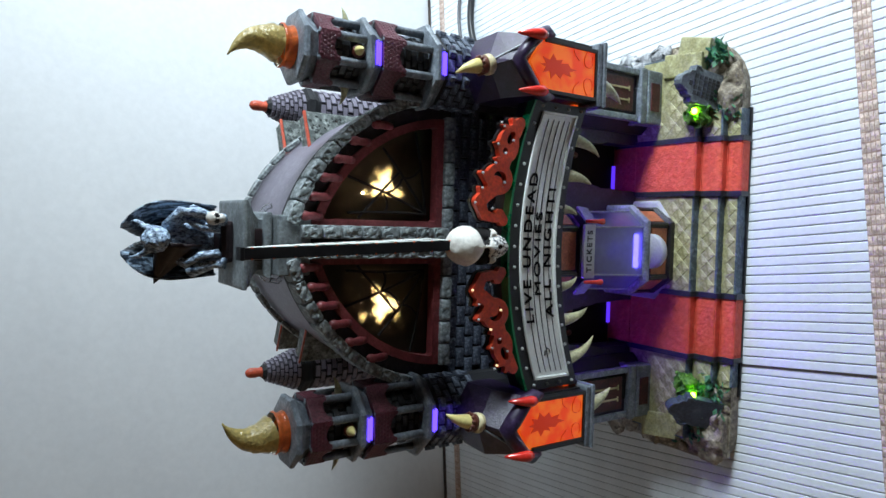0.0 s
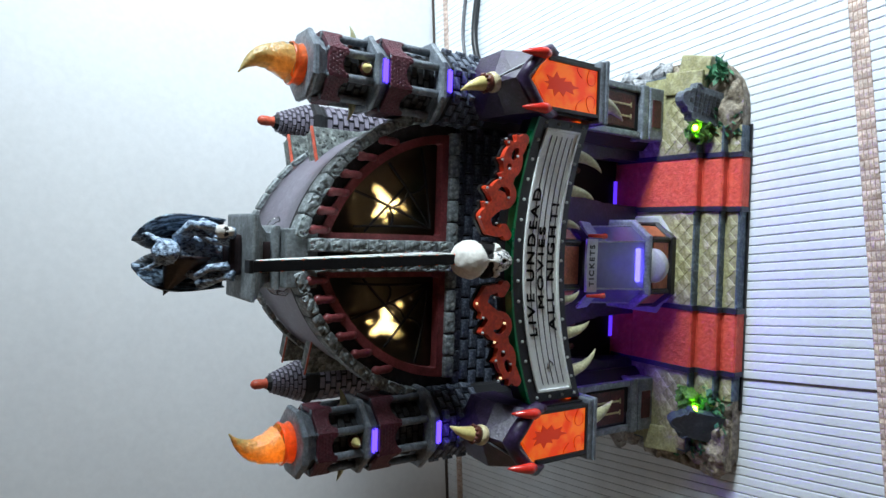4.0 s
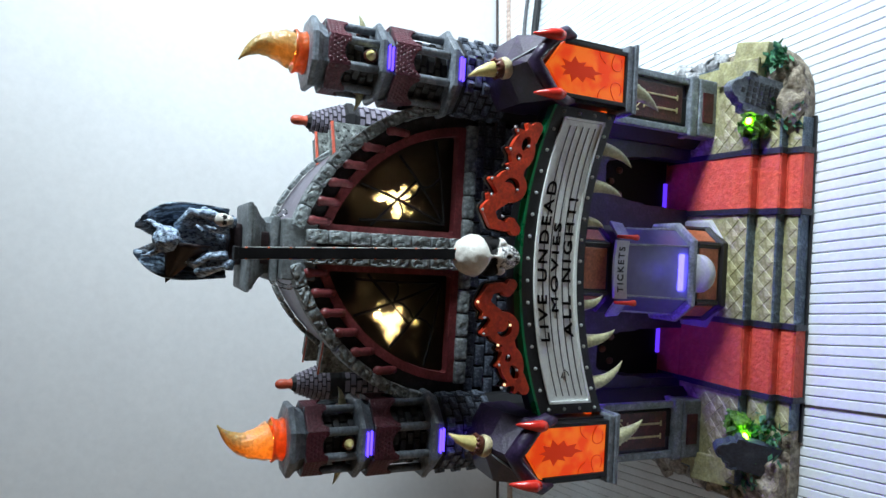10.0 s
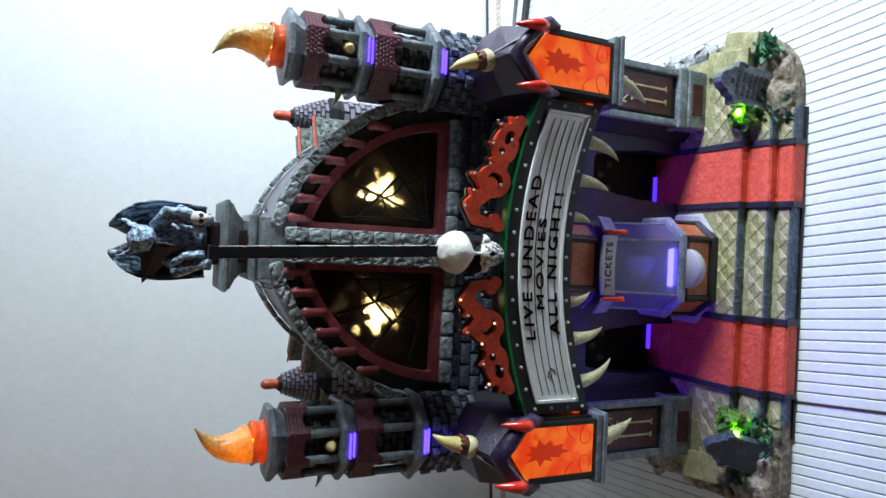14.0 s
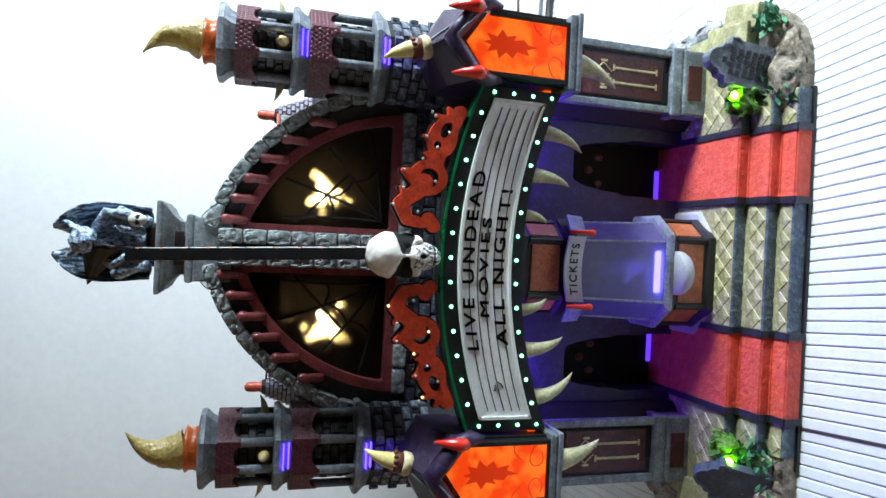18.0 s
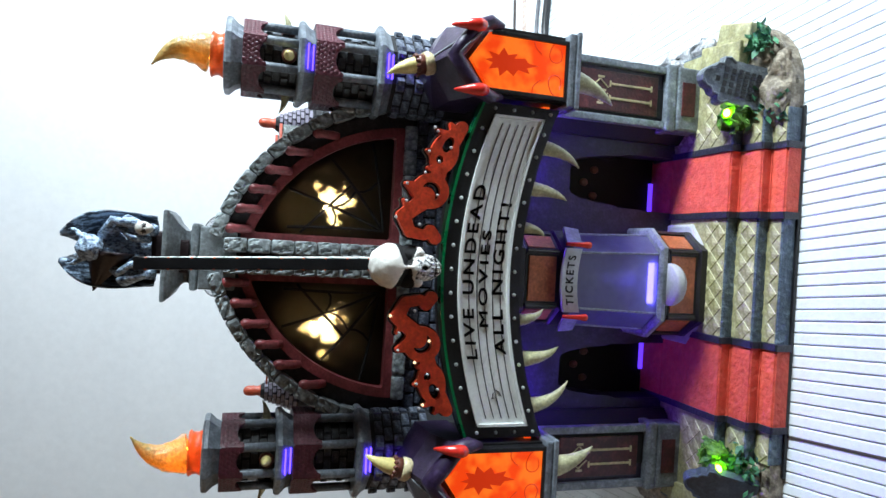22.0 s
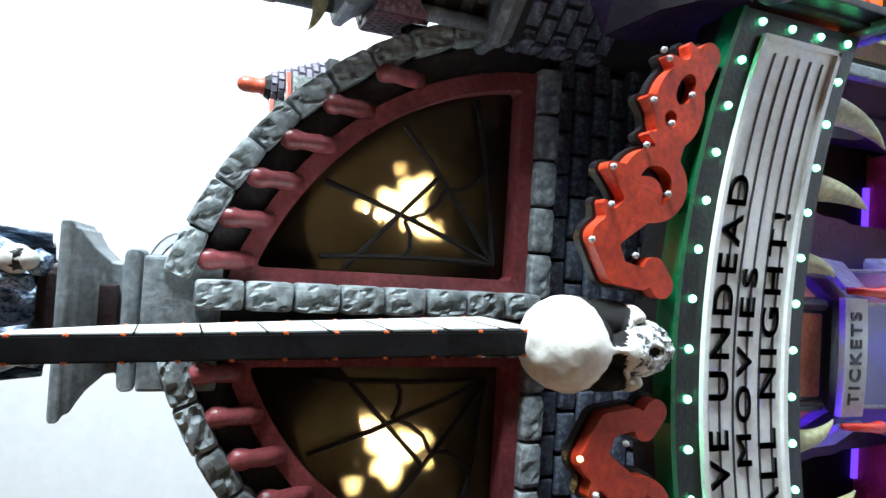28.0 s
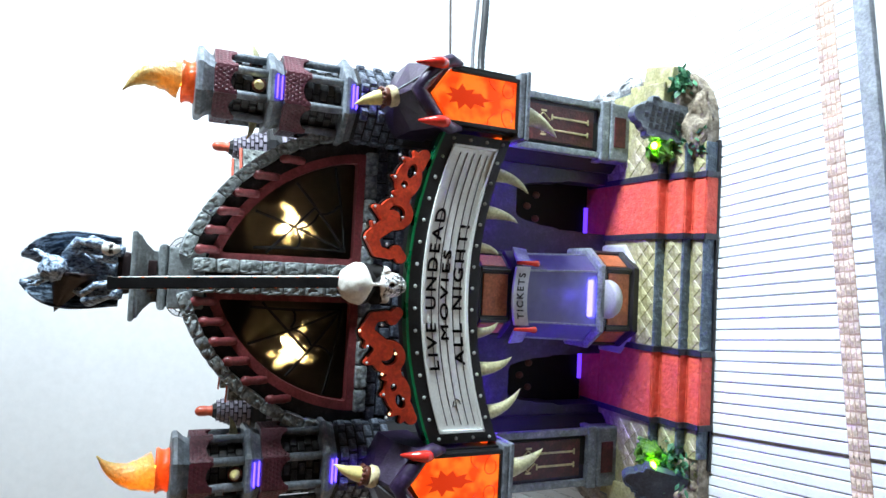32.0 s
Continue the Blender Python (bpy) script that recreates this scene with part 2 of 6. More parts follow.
M = dict(
    stone=mat("stone", (0.16, 0.18, 0.185), 0.6, second=(0.36, 0.40, 0.41), mix=(0.42, 0.70), bump=0.35, grain=700, patch=150),
    ring=mat("ring_stone", (0.15, 0.172, 0.20), 0.42, second=(0.33, 0.365, 0.41), mix=(0.48, 0.75), bump=0.3),
    brick=mat("brick_paint", (0.06375, 0.0765, 0.1062), 0.55, second=(0.221, 0.255, 0.3145), mix=(0.5, 0.72), bump=0.4, grain=900, patch=220),
    mortar=mat("dark_joint", (0.006, 0.006, 0.008), 0.7, bump=0.3),
    darkbrick=mat("dark_brick", (0.02625, 0.02775, 0.0315), 0.5, second=(0.105, 0.1125, 0.12), mix=(0.52, 0.75), bump=0.4),
    soffit=mat("dark_soffit", (0.030, 0.028, 0.032), 0.6, second=(0.075, 0.07, 0.078), mix=(0.5, 0.8), bump=0.4),
    maroon=mat("maroon_paint", (0.0525, 0.0077, 0.0119), 0.4, second=(0.126, 0.0238, 0.0266), mix=(0.5, 0.75), bump=0.3),
    scale=mat("scale_maroon", (0.085, 0.016, 0.028), 0.45, second=(0.15, 0.042, 0.055), mix=(0.5, 0.8), bump=0.3),
    redframe=mat("red_frame", (0.22, 0.045, 0.05), 0.4, second=(0.36, 0.10, 0.10), mix=(0.5, 0.8), bump=0.2),
    purple=mat("purple_paint", (0.021, 0.0105, 0.035), 0.4, second=(0.0595, 0.035, 0.091), mix=(0.5, 0.75), bump=0.3),
    violetwall=mat("violet_wall", (0.018, 0.009, 0.032), 0.5, second=(0.040, 0.024, 0.066), mix=(0.5, 0.75), bump=0.3),
    slate=mat("roof_slate", (0.19, 0.17, 0.215), 0.5, var=0.12, second=(0.27, 0.25, 0.31), mix=(0.48, 0.8), bump=0.25),
    red=mat("scroll_red", (0.50, 0.045, 0.012), 0.42, second=(0.36, 0.02, 0.01), mix=(0.45, 0.75), bump=0.12),
    redgloss=mat("gloss_red", (0.62, 0.03, 0.02), 0.22, var=0.12, bump=0.05, clear=0.3),
    carpet=mat("carpet_red", (0.66, 0.080, 0.046), 0.7, second=(0.74, 0.125, 0.078), mix=(0.45, 0.7), bump=0.9, grain=520, var=0.08, depth=0.0009),
    tile=mat("olive_tile", (0.30, 0.28, 0.13), 0.5, second=(0.46, 0.44, 0.27), mix=(0.45, 0.72), bump=0.3),
    bluegrey=mat("blue_grey_riser", (0.07, 0.10, 0.13), 0.5, second=(0.17, 0.22, 0.25), mix=(0.5, 0.72), bump=0.8, grain=520, depth=0.0014),
    black=mat("black_paint", (0.006, 0.006, 0.007), 0.4, bump=0.2, var=0.4),
    trim=mat("dark_trim", (0.021, 0.021, 0.028), 0.4, second=(0.063, 0.0595, 0.077), mix=(0.55, 0.8), bump=0.4),
    rock=mat("rock", (0.17, 0.135, 0.095), 0.7, second=(0.44, 0.38, 0.29), mix=(0.42, 0.68), bump=0.9, grain=600, patch=130),
    palerock=mat("pale_rock", (0.20, 0.20, 0.21), 0.6, second=(0.50, 0.51, 0.52), mix=(0.42, 0.68), bump=0.7),
    foliage=mat("foliage", (0.03, 0.14, 0.065), 0.6, second=(0.10, 0.29, 0.15), mix=(0.45, 0.7), bump=0.6),
    lime=mat("moss_green", (0.13, 0.30, 0.03), 0.6, second=(0.05, 0.16, 0.05), mix=(0.45, 0.7), bump=0.8),
    tusk=mat("tusk_yellow", (0.66, 0.56, 0.22), 0.3, var=0.12, second=(0.5, 0.36, 0.1), mix=(0.55, 0.8), bump=0.1),
    fang=mat("fang", (0.46, 0.44, 0.26), 0.4, second=(0.30, 0.28, 0.15), mix=(0.45, 0.75), bump=0.25),
    collar=mat("tusk_collar", (0.13, 0.035, 0.02), 0.4, bump=0.4),
    ivory=mat("ivory_ring", (0.70, 0.60, 0.36), 0.35, bump=0.1),
    orange=mat("orange_neck", (0.72, 0.13, 0.03), 0.35, var=0.15, bump=0.2),
    booth=mat("booth_orange", (0.40, 0.115, 0.045), 0.4, second=(0.5, 0.16, 0.07), mix=(0.45, 0.75), bump=0.15),
    boothframe=mat("booth_frame", (0.015, 0.0132, 0.0156), 0.4, bump=0.3),
    tipred=mat("tip_red", (0.52, 0.085, 0.04), 0.4, second=(0.42, 0.06, 0.03), mix=(0.45, 0.75), bump=0.2),
    grey=mat("grey_sill", (0.22, 0.24, 0.27), 0.4, second=(0.34, 0.37, 0.42), mix=(0.5, 0.75), bump=0.2),
    signgrey=mat("sign_grey", (0.46, 0.47, 0.48), 0.45, var=0.1, bump=0.1),
    white=mat("sign_white", (0.86, 0.88, 0.85), 0.3, var=0.06, bump=0.08, patch=60, second=(0.52, 0.54, 0.53), mix=(0.6, 0.85)),
    skull=mat("skull_white", (0.72, 0.69, 0.63), 0.4, var=0.1, second=(0.5, 0.46, 0.4), mix=(0.58, 0.85), bump=0.2),
    socket=mat("skull_wash", (0.03, 0.03, 0.035), 0.5, second=(0.66, 0.66, 0.64), mix=(0.44, 0.52), bump=0.5, patch=330),
    gargoyle=mat("gargoyle_blue", (0.03, 0.055, 0.115), 0.42, second=(0.46, 0.58, 0.72), mix=(0.42, 0.56), bump=0.8, grain=900, patch=430, stretch=(1, 1, 0.5)),
    wing=mat("wing_dark", (0.016, 0.026, 0.045), 0.35, second=(0.36, 0.48, 0.62), mix=(0.47, 0.60), bump=0.7, grain=700, patch=260, stretch=(1, 1, 0.16)),
    perchstone=mat("perch_stone", (0.17, 0.19, 0.20), 0.55, second=(0.32, 0.36, 0.38), mix=(0.45, 0.75), bump=0.3, grain=900, patch=120),
    fold=mat("wing_fold", (0.022, 0.012, 0.014), 0.4, second=(0.05, 0.03, 0.035), mix=(0.5, 0.8), bump=0.4),
    green=mat("green_paint", (0.0, 0.16, 0.05), 0.3, var=0.15, bump=0.05),
    tomb=mat("tomb_slate", (0.10, 0.12, 0.14), 0.5, second=(0.24, 0.27, 0.29), mix=(0.45, 0.72), bump=0.5),
    shadetomb=mat("tomb_navy_shade", (0.05, 0.065, 0.10), 0.5, second=(0.10, 0.13, 0.18), mix=(0.5, 0.8), bump=0.3),
    gold=mat("gold_line", (0.5, 0.42, 0.24), 0.4, bump=0.1),
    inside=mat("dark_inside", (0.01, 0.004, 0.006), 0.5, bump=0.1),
    cord=mat("cable_black", (0.014, 0.014, 0.016), 0.45, bump=0.05, var=0.2),
    greycord=mat("cable_grey", (0.12, 0.12, 0.13), 0.45, bump=0.05, var=0.2),
    lantern=glow("lantern_orange", (0.86, 0.055, 0.004), 0.85, (1.0, 0.19, 0.015), 170),
    lanternmark=glow("lantern_mark", (0.66, 0.035, 0.004), 0.66),
    violet=glow("violet_lens", (0.10, 0.05, 1.0), 4.0),
    violetdot=glow("violet_dot", (0.11, 0.03, 1.0), 90.0),
    violetline=glow("violet_line", (0.10, 0.03, 1.0), 1.6),
    violetbar=glow("violet_lamp", (0.12, 0.03, 1.0), 190.0),
    boothled=glow("booth_lamp", (0.14, 0.12, 1.0), 14.0),
    greenled=glow("green_lamp", (0.34, 1.0, 0.02), 60.0),
    bulb=glow("warm_bulb", (1.0, 0.80, 0.42), 5200.0),
    spot=glow("warm_dot", (1.0, 0.72, 0.40), 1.4),
    chip=glow("green_chip", (0.10, 1.0, 0.42), 55.0),
    flame=glow("flame_bulb", (1.0, 0.26, 0.02), 19.0),
    flamedim=glow("flame_bulb_dim", (1.0, 0.30, 0.03), 6.0),
    dome=pane("bulb_dome", (0.95, 0.98, 0.96), 0.12, 0.55, 0.12),
    windowpane=pane("window_pane", (0.125, 0.108, 0.075), 0.07, 0.95, 0.15),
    boothpane=pane("booth_pane", (0.40, 0.38, 0.66), 0.48, 0.5, 0.1),
    horn=pane("horn_shell", (0.62, 0.48, 0.17), 0.0, 0.42, 0.3, 700, 0.6),
    neck=pane("horn_neck", (0.80, 0.17, 0.04), 0.0, 0.42, 0.3, 500, 0.5),
    pebble=mat("pebble_grey", (0.07, 0.08, 0.075), 0.5, second=(0.30, 0.33, 0.31), mix=(0.46, 0.7), bump=0.6),
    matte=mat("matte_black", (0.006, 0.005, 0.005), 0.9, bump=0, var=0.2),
    clear=pane("clear_tube", (0.9, 0.92, 0.95), 0.86, 0.4, 0.05),
)


# ---------- mesh helpers ----------
def part(name, bm, material, parent, label="", smooth=False):
    bmesh.ops.recalc_face_normals(bm, faces=bm.faces)
    me = bpy.data.meshes.new(name)
    bm.to_mesh(me)
    bm.free()
    for m in material if isinstance(material, (list, tuple)) else (material,):
        me.materials.append(m)
    if smooth:
        me.shade_smooth()
    ob = new(name, me)
    ob.parent = parent
    if label:
        ob["label"] = label
    return ob


def piece(name, me, parent, m):
    """One of many alike pieces that share a mesh."""
    ob = new(name, me)
    ob.parent = parent
    ob.matrix_basis = m
    return ob


def mesh_of(bm, material):
    bmesh.ops.recalc_face_normals(bm, faces=bm.faces)
    me = bpy.data.meshes.new("piece")
    bm.to_mesh(me)
    bm.free()
    me.materials.append(material)
    return me


def box(bm, x0, x1, y0, y1, z0, z1, bev=0.0, m=None):
    r = bmesh.ops.create_cube(bm, size=1.0)
    vs = r["verts"]
    for v in vs:
        v.co = Vector(((x0 + x1) / 2 + v.co.x * (x1 - x0), (y0 + y1) / 2 + v.co.y * (y1 - y0), (z0 + z1) / 2 + v.co.z * (z1 - z0)))
        if m:
            v.co = m @ v.co
    if bev:
        es = list({e for v in vs for e in v.link_edges})
        bmesh.ops.bevel(bm, geom=es, offset=bev, segments=2, affect="EDGES", profile=0.6)
    return bm


def stack(bm, sections, n=8, cx=0.0, cy=0.0, turn=None, caps=True):
    """A loft of regular n-gons; sections are (z, radius) or (z, radius, dx, dy)."""
    turn = math.pi / n if turn is None else turn
    rings = []
    for s in sections:
        z, r = s[:2]
        dx, dy = s[2:4] if len(s) > 2 else (0, 0)
        rings.append([bm.verts.new((cx + dx + r * math.cos(turn + 2 * math.pi * k / n), cy + dy + r * math.sin(turn + 2 * math.pi * k / n), z)) for k in range(n)])
    for a, b in zip(rings, rings[1:]):
        for k in range(n):
            bm.faces.new((a[k], a[(k + 1) % n], b[(k + 1) % n], b[k]))
    if caps:
        bm.faces.new(rings[0][::-1]), bm.faces.new(rings[-1])
    return bm


def tube(bm, pts, radii, n=8, flat=1.0):
    """A round sweep along points; flat squeezes it along its second axis."""
    pts = [Vector(p) for p in pts]
    radii = radii if isinstance(radii, (list, tuple)) else [radii] * len(pts)
    rings, ref = [], None
    for i, p in enumerate(pts):
        d = (pts[min(i + 1, len(pts) - 1)] - pts[max(i - 1, 0)]).normalized()
        if ref is None:
            ref = d.orthogonal().normalized()
        ref = (ref - d * ref.dot(d)).normalized()
        o = d.cross(ref)
        rings.append([bm.verts.new(p + radii[i] * (math.cos(2 * math.pi * k / n) * ref + flat * math.sin(2 * math.pi * k / n) * o)) for k in range(n)])
    for a, b in zip(rings, rings[1:]):
        for k in range(n):
            bm.faces.new((a[k], a[(k + 1) % n], b[(k + 1) % n], b[k]))
    bm.faces.new(rings[0][::-1]), bm.faces.new(rings[-1])
    return bm


def bend(a, b, c, n=10):
    """Points on a quadratic curve from a to c, pulled towards b."""
    a, b, c = Vector(a), Vector(b), Vector(c)
    return [a * (1 - t) ** 2 + b * 2 * t * (1 - t) + c * t * t for t in (i / (n - 1) for i in range(n))]


def spike(bm, a, b, c, r, n=10, k=10, power=0.8, flat=1.0):
    """A curved horn with its root at a and its tip at c."""
    return tube(bm, bend(a, b, c, n), [max(r * (1 - i / (n - 1)) ** power, r * 0.04) for i in range(n)], k, flat)


def blob(bm, c, r, sub=3, m=None):
    vs = bmesh.ops.create_icosphere(bm, subdivisions=sub, radius=1.0)["verts"]
    for v in vs:
        v.co = Vector((v.co.x * r[0], v.co.y * r[1], v.co.z * r[2]))
        if m:
            v.co = m.to_3x3() @ v.co
        v.co += Vector(c)
    return vs


def rough(vs, amp, scale, seed=0.0):
    for v in vs:
        q = v.co * scale + Vector((seed, seed * 1.7, -seed))
        v.co += Vector((noise.noise(q), noise.noise(q + Vector((31, 7, 3))), noise.noise(q + Vector((5, 17, 41))))) * amp


def plate(bm, outline, y0, y1):
    """A flat outline of (x, z), front at y0, back at y1."""
    a = [bm.verts.new((x, y0, z)) for x, z in outline]
    b = [bm.verts.new((x, y1, z)) for x, z in outline]
    bm.faces.new(a), bm.faces.new(b[::-1])
    for k in range(len(a)):
        j = (k + 1) % len(a)
        bm.faces.new((a[k], b[k], b[j], a[j]))
    return bm


def strip(bm, xs, low, high, y0, y1):
    """A plate between two curves low(x) and high(x)."""
    cols = [[bm.verts.new((x, y, z)) for y, z in ((y0, low(x)), (y0, high(x)), (y1, high(x)), (y1, low(x)))] for x in xs]
    for a, b in zip(cols, cols[1:]):
        for k in range(4):
            bm.faces.new((a[k], a[(k + 1) % 4], b[(k + 1) % 4], b[k]))
    bm.faces.new(cols[0][::-1]), bm.faces.new(cols[-1])
    return bm


def cutout(bm, inside, x0, x1, z0, z1, step, y0, y1):
    """A plate with holes: all where inside(x, z) > 0, cut smooth along its border."""
    nx, nz = int((x1 - x0) / step) + 1, int((z1 - z0) / step) + 1
    val = [[inside(x0 + i * step, z0 + j * step) for j in range(nz + 1)] for i in range(nx + 1)]
    seen = {}

    def vert(x, z, y):
        key = (round(x * 1e6), round(z * 1e6), y)
        if key not in seen:
            seen[key] = bm.verts.new((x, y, z))
        return seen[key]

    for i in range(nx):
        for j in range(nz):
            c = [(i, j), (i + 1, j), (i + 1, j + 1), (i, j + 1)]
            poly, cut = [], []
            for k in range(4):
                (a, b), (p, q) = c[k], c[(k + 1) % 4]
                va, vb = val[a][b], val[p][q]
                if va > 0:
                    poly.append((x0 + a * step, z0 + b * step))
                if (va > 0) != (vb > 0):
                    t = min(max(va / (va - vb), 0.08), 0.92)
                    pt = (x0 + (a + (p - a) * t) * step, z0 + (b + (q - b) * t) * step)
                    poly.append(pt), cut.append(pt)
            if len(poly) < 3:
                continue
            try:
                bm.faces.new([vert(x, z, y0) for x, z in poly])
                bm.faces.new([vert(x, z, y1) for x, z in poly][::-1])
                for a, b in zip(cut[::2], cut[1::2]):
                    bm.faces.new((vert(*a, y0), vert(*b, y0), vert(*b, y1), vert(*a, y1)))
            except ValueError:
                pass
    return bm


def words(text, size, m, material, parent, name="lettering", width=1.0, label=""):
    """Built-in lettering as a thin raised mesh."""
    cu = bpy.data.curves.new(name, "FONT")
    cu.body, cu.size, cu.align_x, cu.align_y, cu.extrude = text, size, "CENTER", "CENTER", 0.00015
    cu.space_character = 1.3
    tmp = bpy.data.objects.new("tmp", cu)
    scene.collection.objects.link(tmp)
    me = bpy.data.meshes.new_from_object(tmp.evaluated_get(bpy.context.evaluated_depsgraph_get()))
    bpy.data.objects.remove(tmp)
    me.materials.clear()
    me.materials.append(material)
    span = max(v.co.x for v in me.vertices) - min(v.co.x for v in me.vertices)
    for v in me.vertices:
        v.co = m @ Vector((v.co.x * width / span, v.co.y, v.co.z))
    bold = bmesh.new()
    for dx, dz in ((-0.022, -0.012), (0.022, 0.012), (-0.022, 0.012), (0.022, -0.012), (0, 0)):
        n0 = len(bold.verts)
        bold.from_mesh(me)
        bold.verts.ensure_lookup_table()
        for v in bold.verts[n0:]:
            v.co += m.to_3x3() @ Vector((dx * size, dz * size, 0))
    bold.to_mesh(me)
    bold.free()
    ob = new(name, me)
    ob.parent = parent
    if label:
        ob["label"] = label
    return ob


# ---------- the room ----------
def room_mat(name, colour, rgh, second, scale):
    m = mat(name, colour, rgh, var=0.03, grain=220, patch=scale, bump=0.12, second=second, mix=(0.35, 0.8))
    return m


PAINT = room_mat("wall_paint", (0.66, 0.66, 0.665), 0.75, (0.62, 0.62, 0.63), 6)
# unseen room sides, coloured dark so that little light bounces back
LOW_BOUNCE = room_mat("low_bounce_wall", (0.17, 0.10, 0.06), 0.8, (0.15, 0.09, 0.055), 3)
WARM_BOUNCE = room_mat("warm_bounce_wall", (0.74, 0.45, 0.25), 0.8, (0.70, 0.42, 0.23), 3)
WOOD = room_mat("floor_wood", (0.18, 0.11, 0.065), 0.5, (0.13, 0.08, 0.045), 8)
WALL_Y = 0.279


def slab(name, x0, x1, y0, y1, z0, z1, material, label, category, kind="structure"):
    ob = part(name, box(bmesh.new(), x0, x1, y0, y1, z0, z1), material, None, label)
    ob.matrix_basis = ROOM
    return tagged(ob, label, category, kind=kind)


slab("wall_back", -1.3, 1.3, WALL_Y, WALL_Y + 0.1, -0.1, 2.3, PAINT, "smooth pale grey painted wall behind the model", "wall")
# unseen wall, set close and warm to bounce fill into the shade
slab("wall_left", -0.72, -0.62, -1.7, WALL_Y + 0.1, -0.1, 2.3, WARM_BOUNCE, "unseen warm-coloured wall added to bounce warm fill light", "wall")
slab("wall_front", -1.3, 1.3, -1.8, -1.7, -0.1, 2.3, LOW_BOUNCE, "unseen brown wall behind the camera, kept dark to cut fill", "wall")
slab("ceiling", -1.4, 1.4, -1.8, WALL_Y + 0.1, 2.3, 2.4, LOW_BOUNCE, "unseen brown ceiling, kept dark to cut fill", "ceiling")
slab("floor", -1.4, 1.4, -1.8, WALL_Y + 0.1, -0.2, -0.1, WOOD, "plain brown wooden floor", "floor")
# added wall, out of view, with the opening that holds the side light
wr = bmesh.new()
WX0, WX1 = 0.50, 0.60
box(wr, WX0, WX1, -1.7, WALL_Y, -0.1, 0.20), box(wr, WX0, WX1, -1.7, WALL_Y, 0.48, 2.3)
box(wr, WX0, WX1, -1.7, -0.22, 0.20, 0.48), box(wr, WX0, WX1, 0.05, WALL_Y, 0.20, 0.48)
ob = part("wall_right", wr, LOW_BOUNCE, None)
ob.matrix_basis = ROOM
tagged(ob, "added unseen wall with an opening for the side light", "wall", kind="structure")
# the low table on which all stands
TABLE = room_mat("table_top", (0.62, 0.63, 0.64), 0.4, (0.58, 0.59, 0.60), 5)
tb = tagged(new("table"), "pale low table pushed against the wall", "table")
tb.matrix_basis = ROOM
part("tabletop", box(bmesh.new(), -0.60, 0.495, -0.135, WALL_Y - 0.004, -0.02, -0.0022, 0.001), TABLE, tb)
for sx in (-0.56, 0.46):
    for sy in (-0.10, 0.24):
        part("leg", box(bmesh.new(), sx - 0.02, sx + 0.02, sy - 0.02, sy + 0.02, -0.1, -0.02), TABLE, tb)

# woven mat: narrow flat reeds laid side by side, held by stitched bands
REED = mat("reed_white", (0.775, 0.81, 0.845), 0.42, var=0.04, grain=500, patch=40, bump=0.15, second=(0.72, 0.76, 0.80), mix=(0.4, 0.75))
GAP = mat("reed_gap", (0.15, 0.155, 0.17), 0.8, bump=0)
STITCH = mat("stitch_brown", (0.50, 0.38, 0.32), 0.7, second=(0.66, 0.55, 0.49), mix=(0.4, 0.7), bump=0.4)
THREAD = mat("band_thread", (0.38, 0.25, 0.19), 0.7, bump=0.3)
EDGE = mat("mat_binding", (0.22, 0.24, 0.27), 0.7, bump=0.5)
SEAM = mat("seam_dark", (0.05, 0.035, 0.03), 0.7, bump=0)
PITCH, SEAM_X = 0.004417, -0.0574
Y_FRONT, Y_BACK = -0.0702, WALL_Y - 0.003
mt = tagged(new("woven_mat"), "white reed-look woven mat with brown stitched bands", "mat")
mt.matrix_basis = ROOM
part("backing", box(bmesh.new(), -0.5, 0.474, Y_FRONT, Y_BACK, -0.0021, -0.0009), GAP, mt)
rb = bmesh.new()
prof = [(-0.00207, -0.0009), (-0.00198, -0.0002), (-0.0016, 0.0), (0.0016, 0.0), (0.00198, -0.0002), (0.00207, -0.0009)]
a = [rb.verts.new((x, Y_FRONT, z)) for x, z in prof]
b = [rb.verts.new((x, Y_BACK, z)) for x, z in prof]
for k in range(5):
    rb.faces.new((a[k], a[k + 1], b[k + 1], b[k]))
rb.faces.new(a[::-1]), rb.faces.new(b)
reed = mesh_of(rb, REED)
rnd = random.Random(5)
for k in range(-99, 119):
    piece("reed", reed, mt, Matrix.Translation((SEAM_X + (k + 0.5) * PITCH, 0, rnd.uniform(-0.00012, 0.0))))
part("seam", box(bmesh.new(), SEAM_X - 0.0005, SEAM_X + 0.0005, Y_FRONT, Y_BACK, -0.0009, 0.0003, 0.0002), SEAM, mt, "dark brown seam between reeds")
part("binding", box(bmesh.new(), -0.5, 0.474, Y_FRONT - 0.006, Y_FRONT, -0.0021, 0.0006, 0.0005), EDGE, mt, "grey cloth binding")
# dark strip stands in for the shaded gap between mat and wall
part("back_binding", box(bmesh.new(), -0.5, 0.474, Y_BACK - 0.0006, Y_BACK + 0.0022, -0.0021, 0.0010, 0.0004), SEAM, mt, "dark strip for the shade in the gap at the wall")
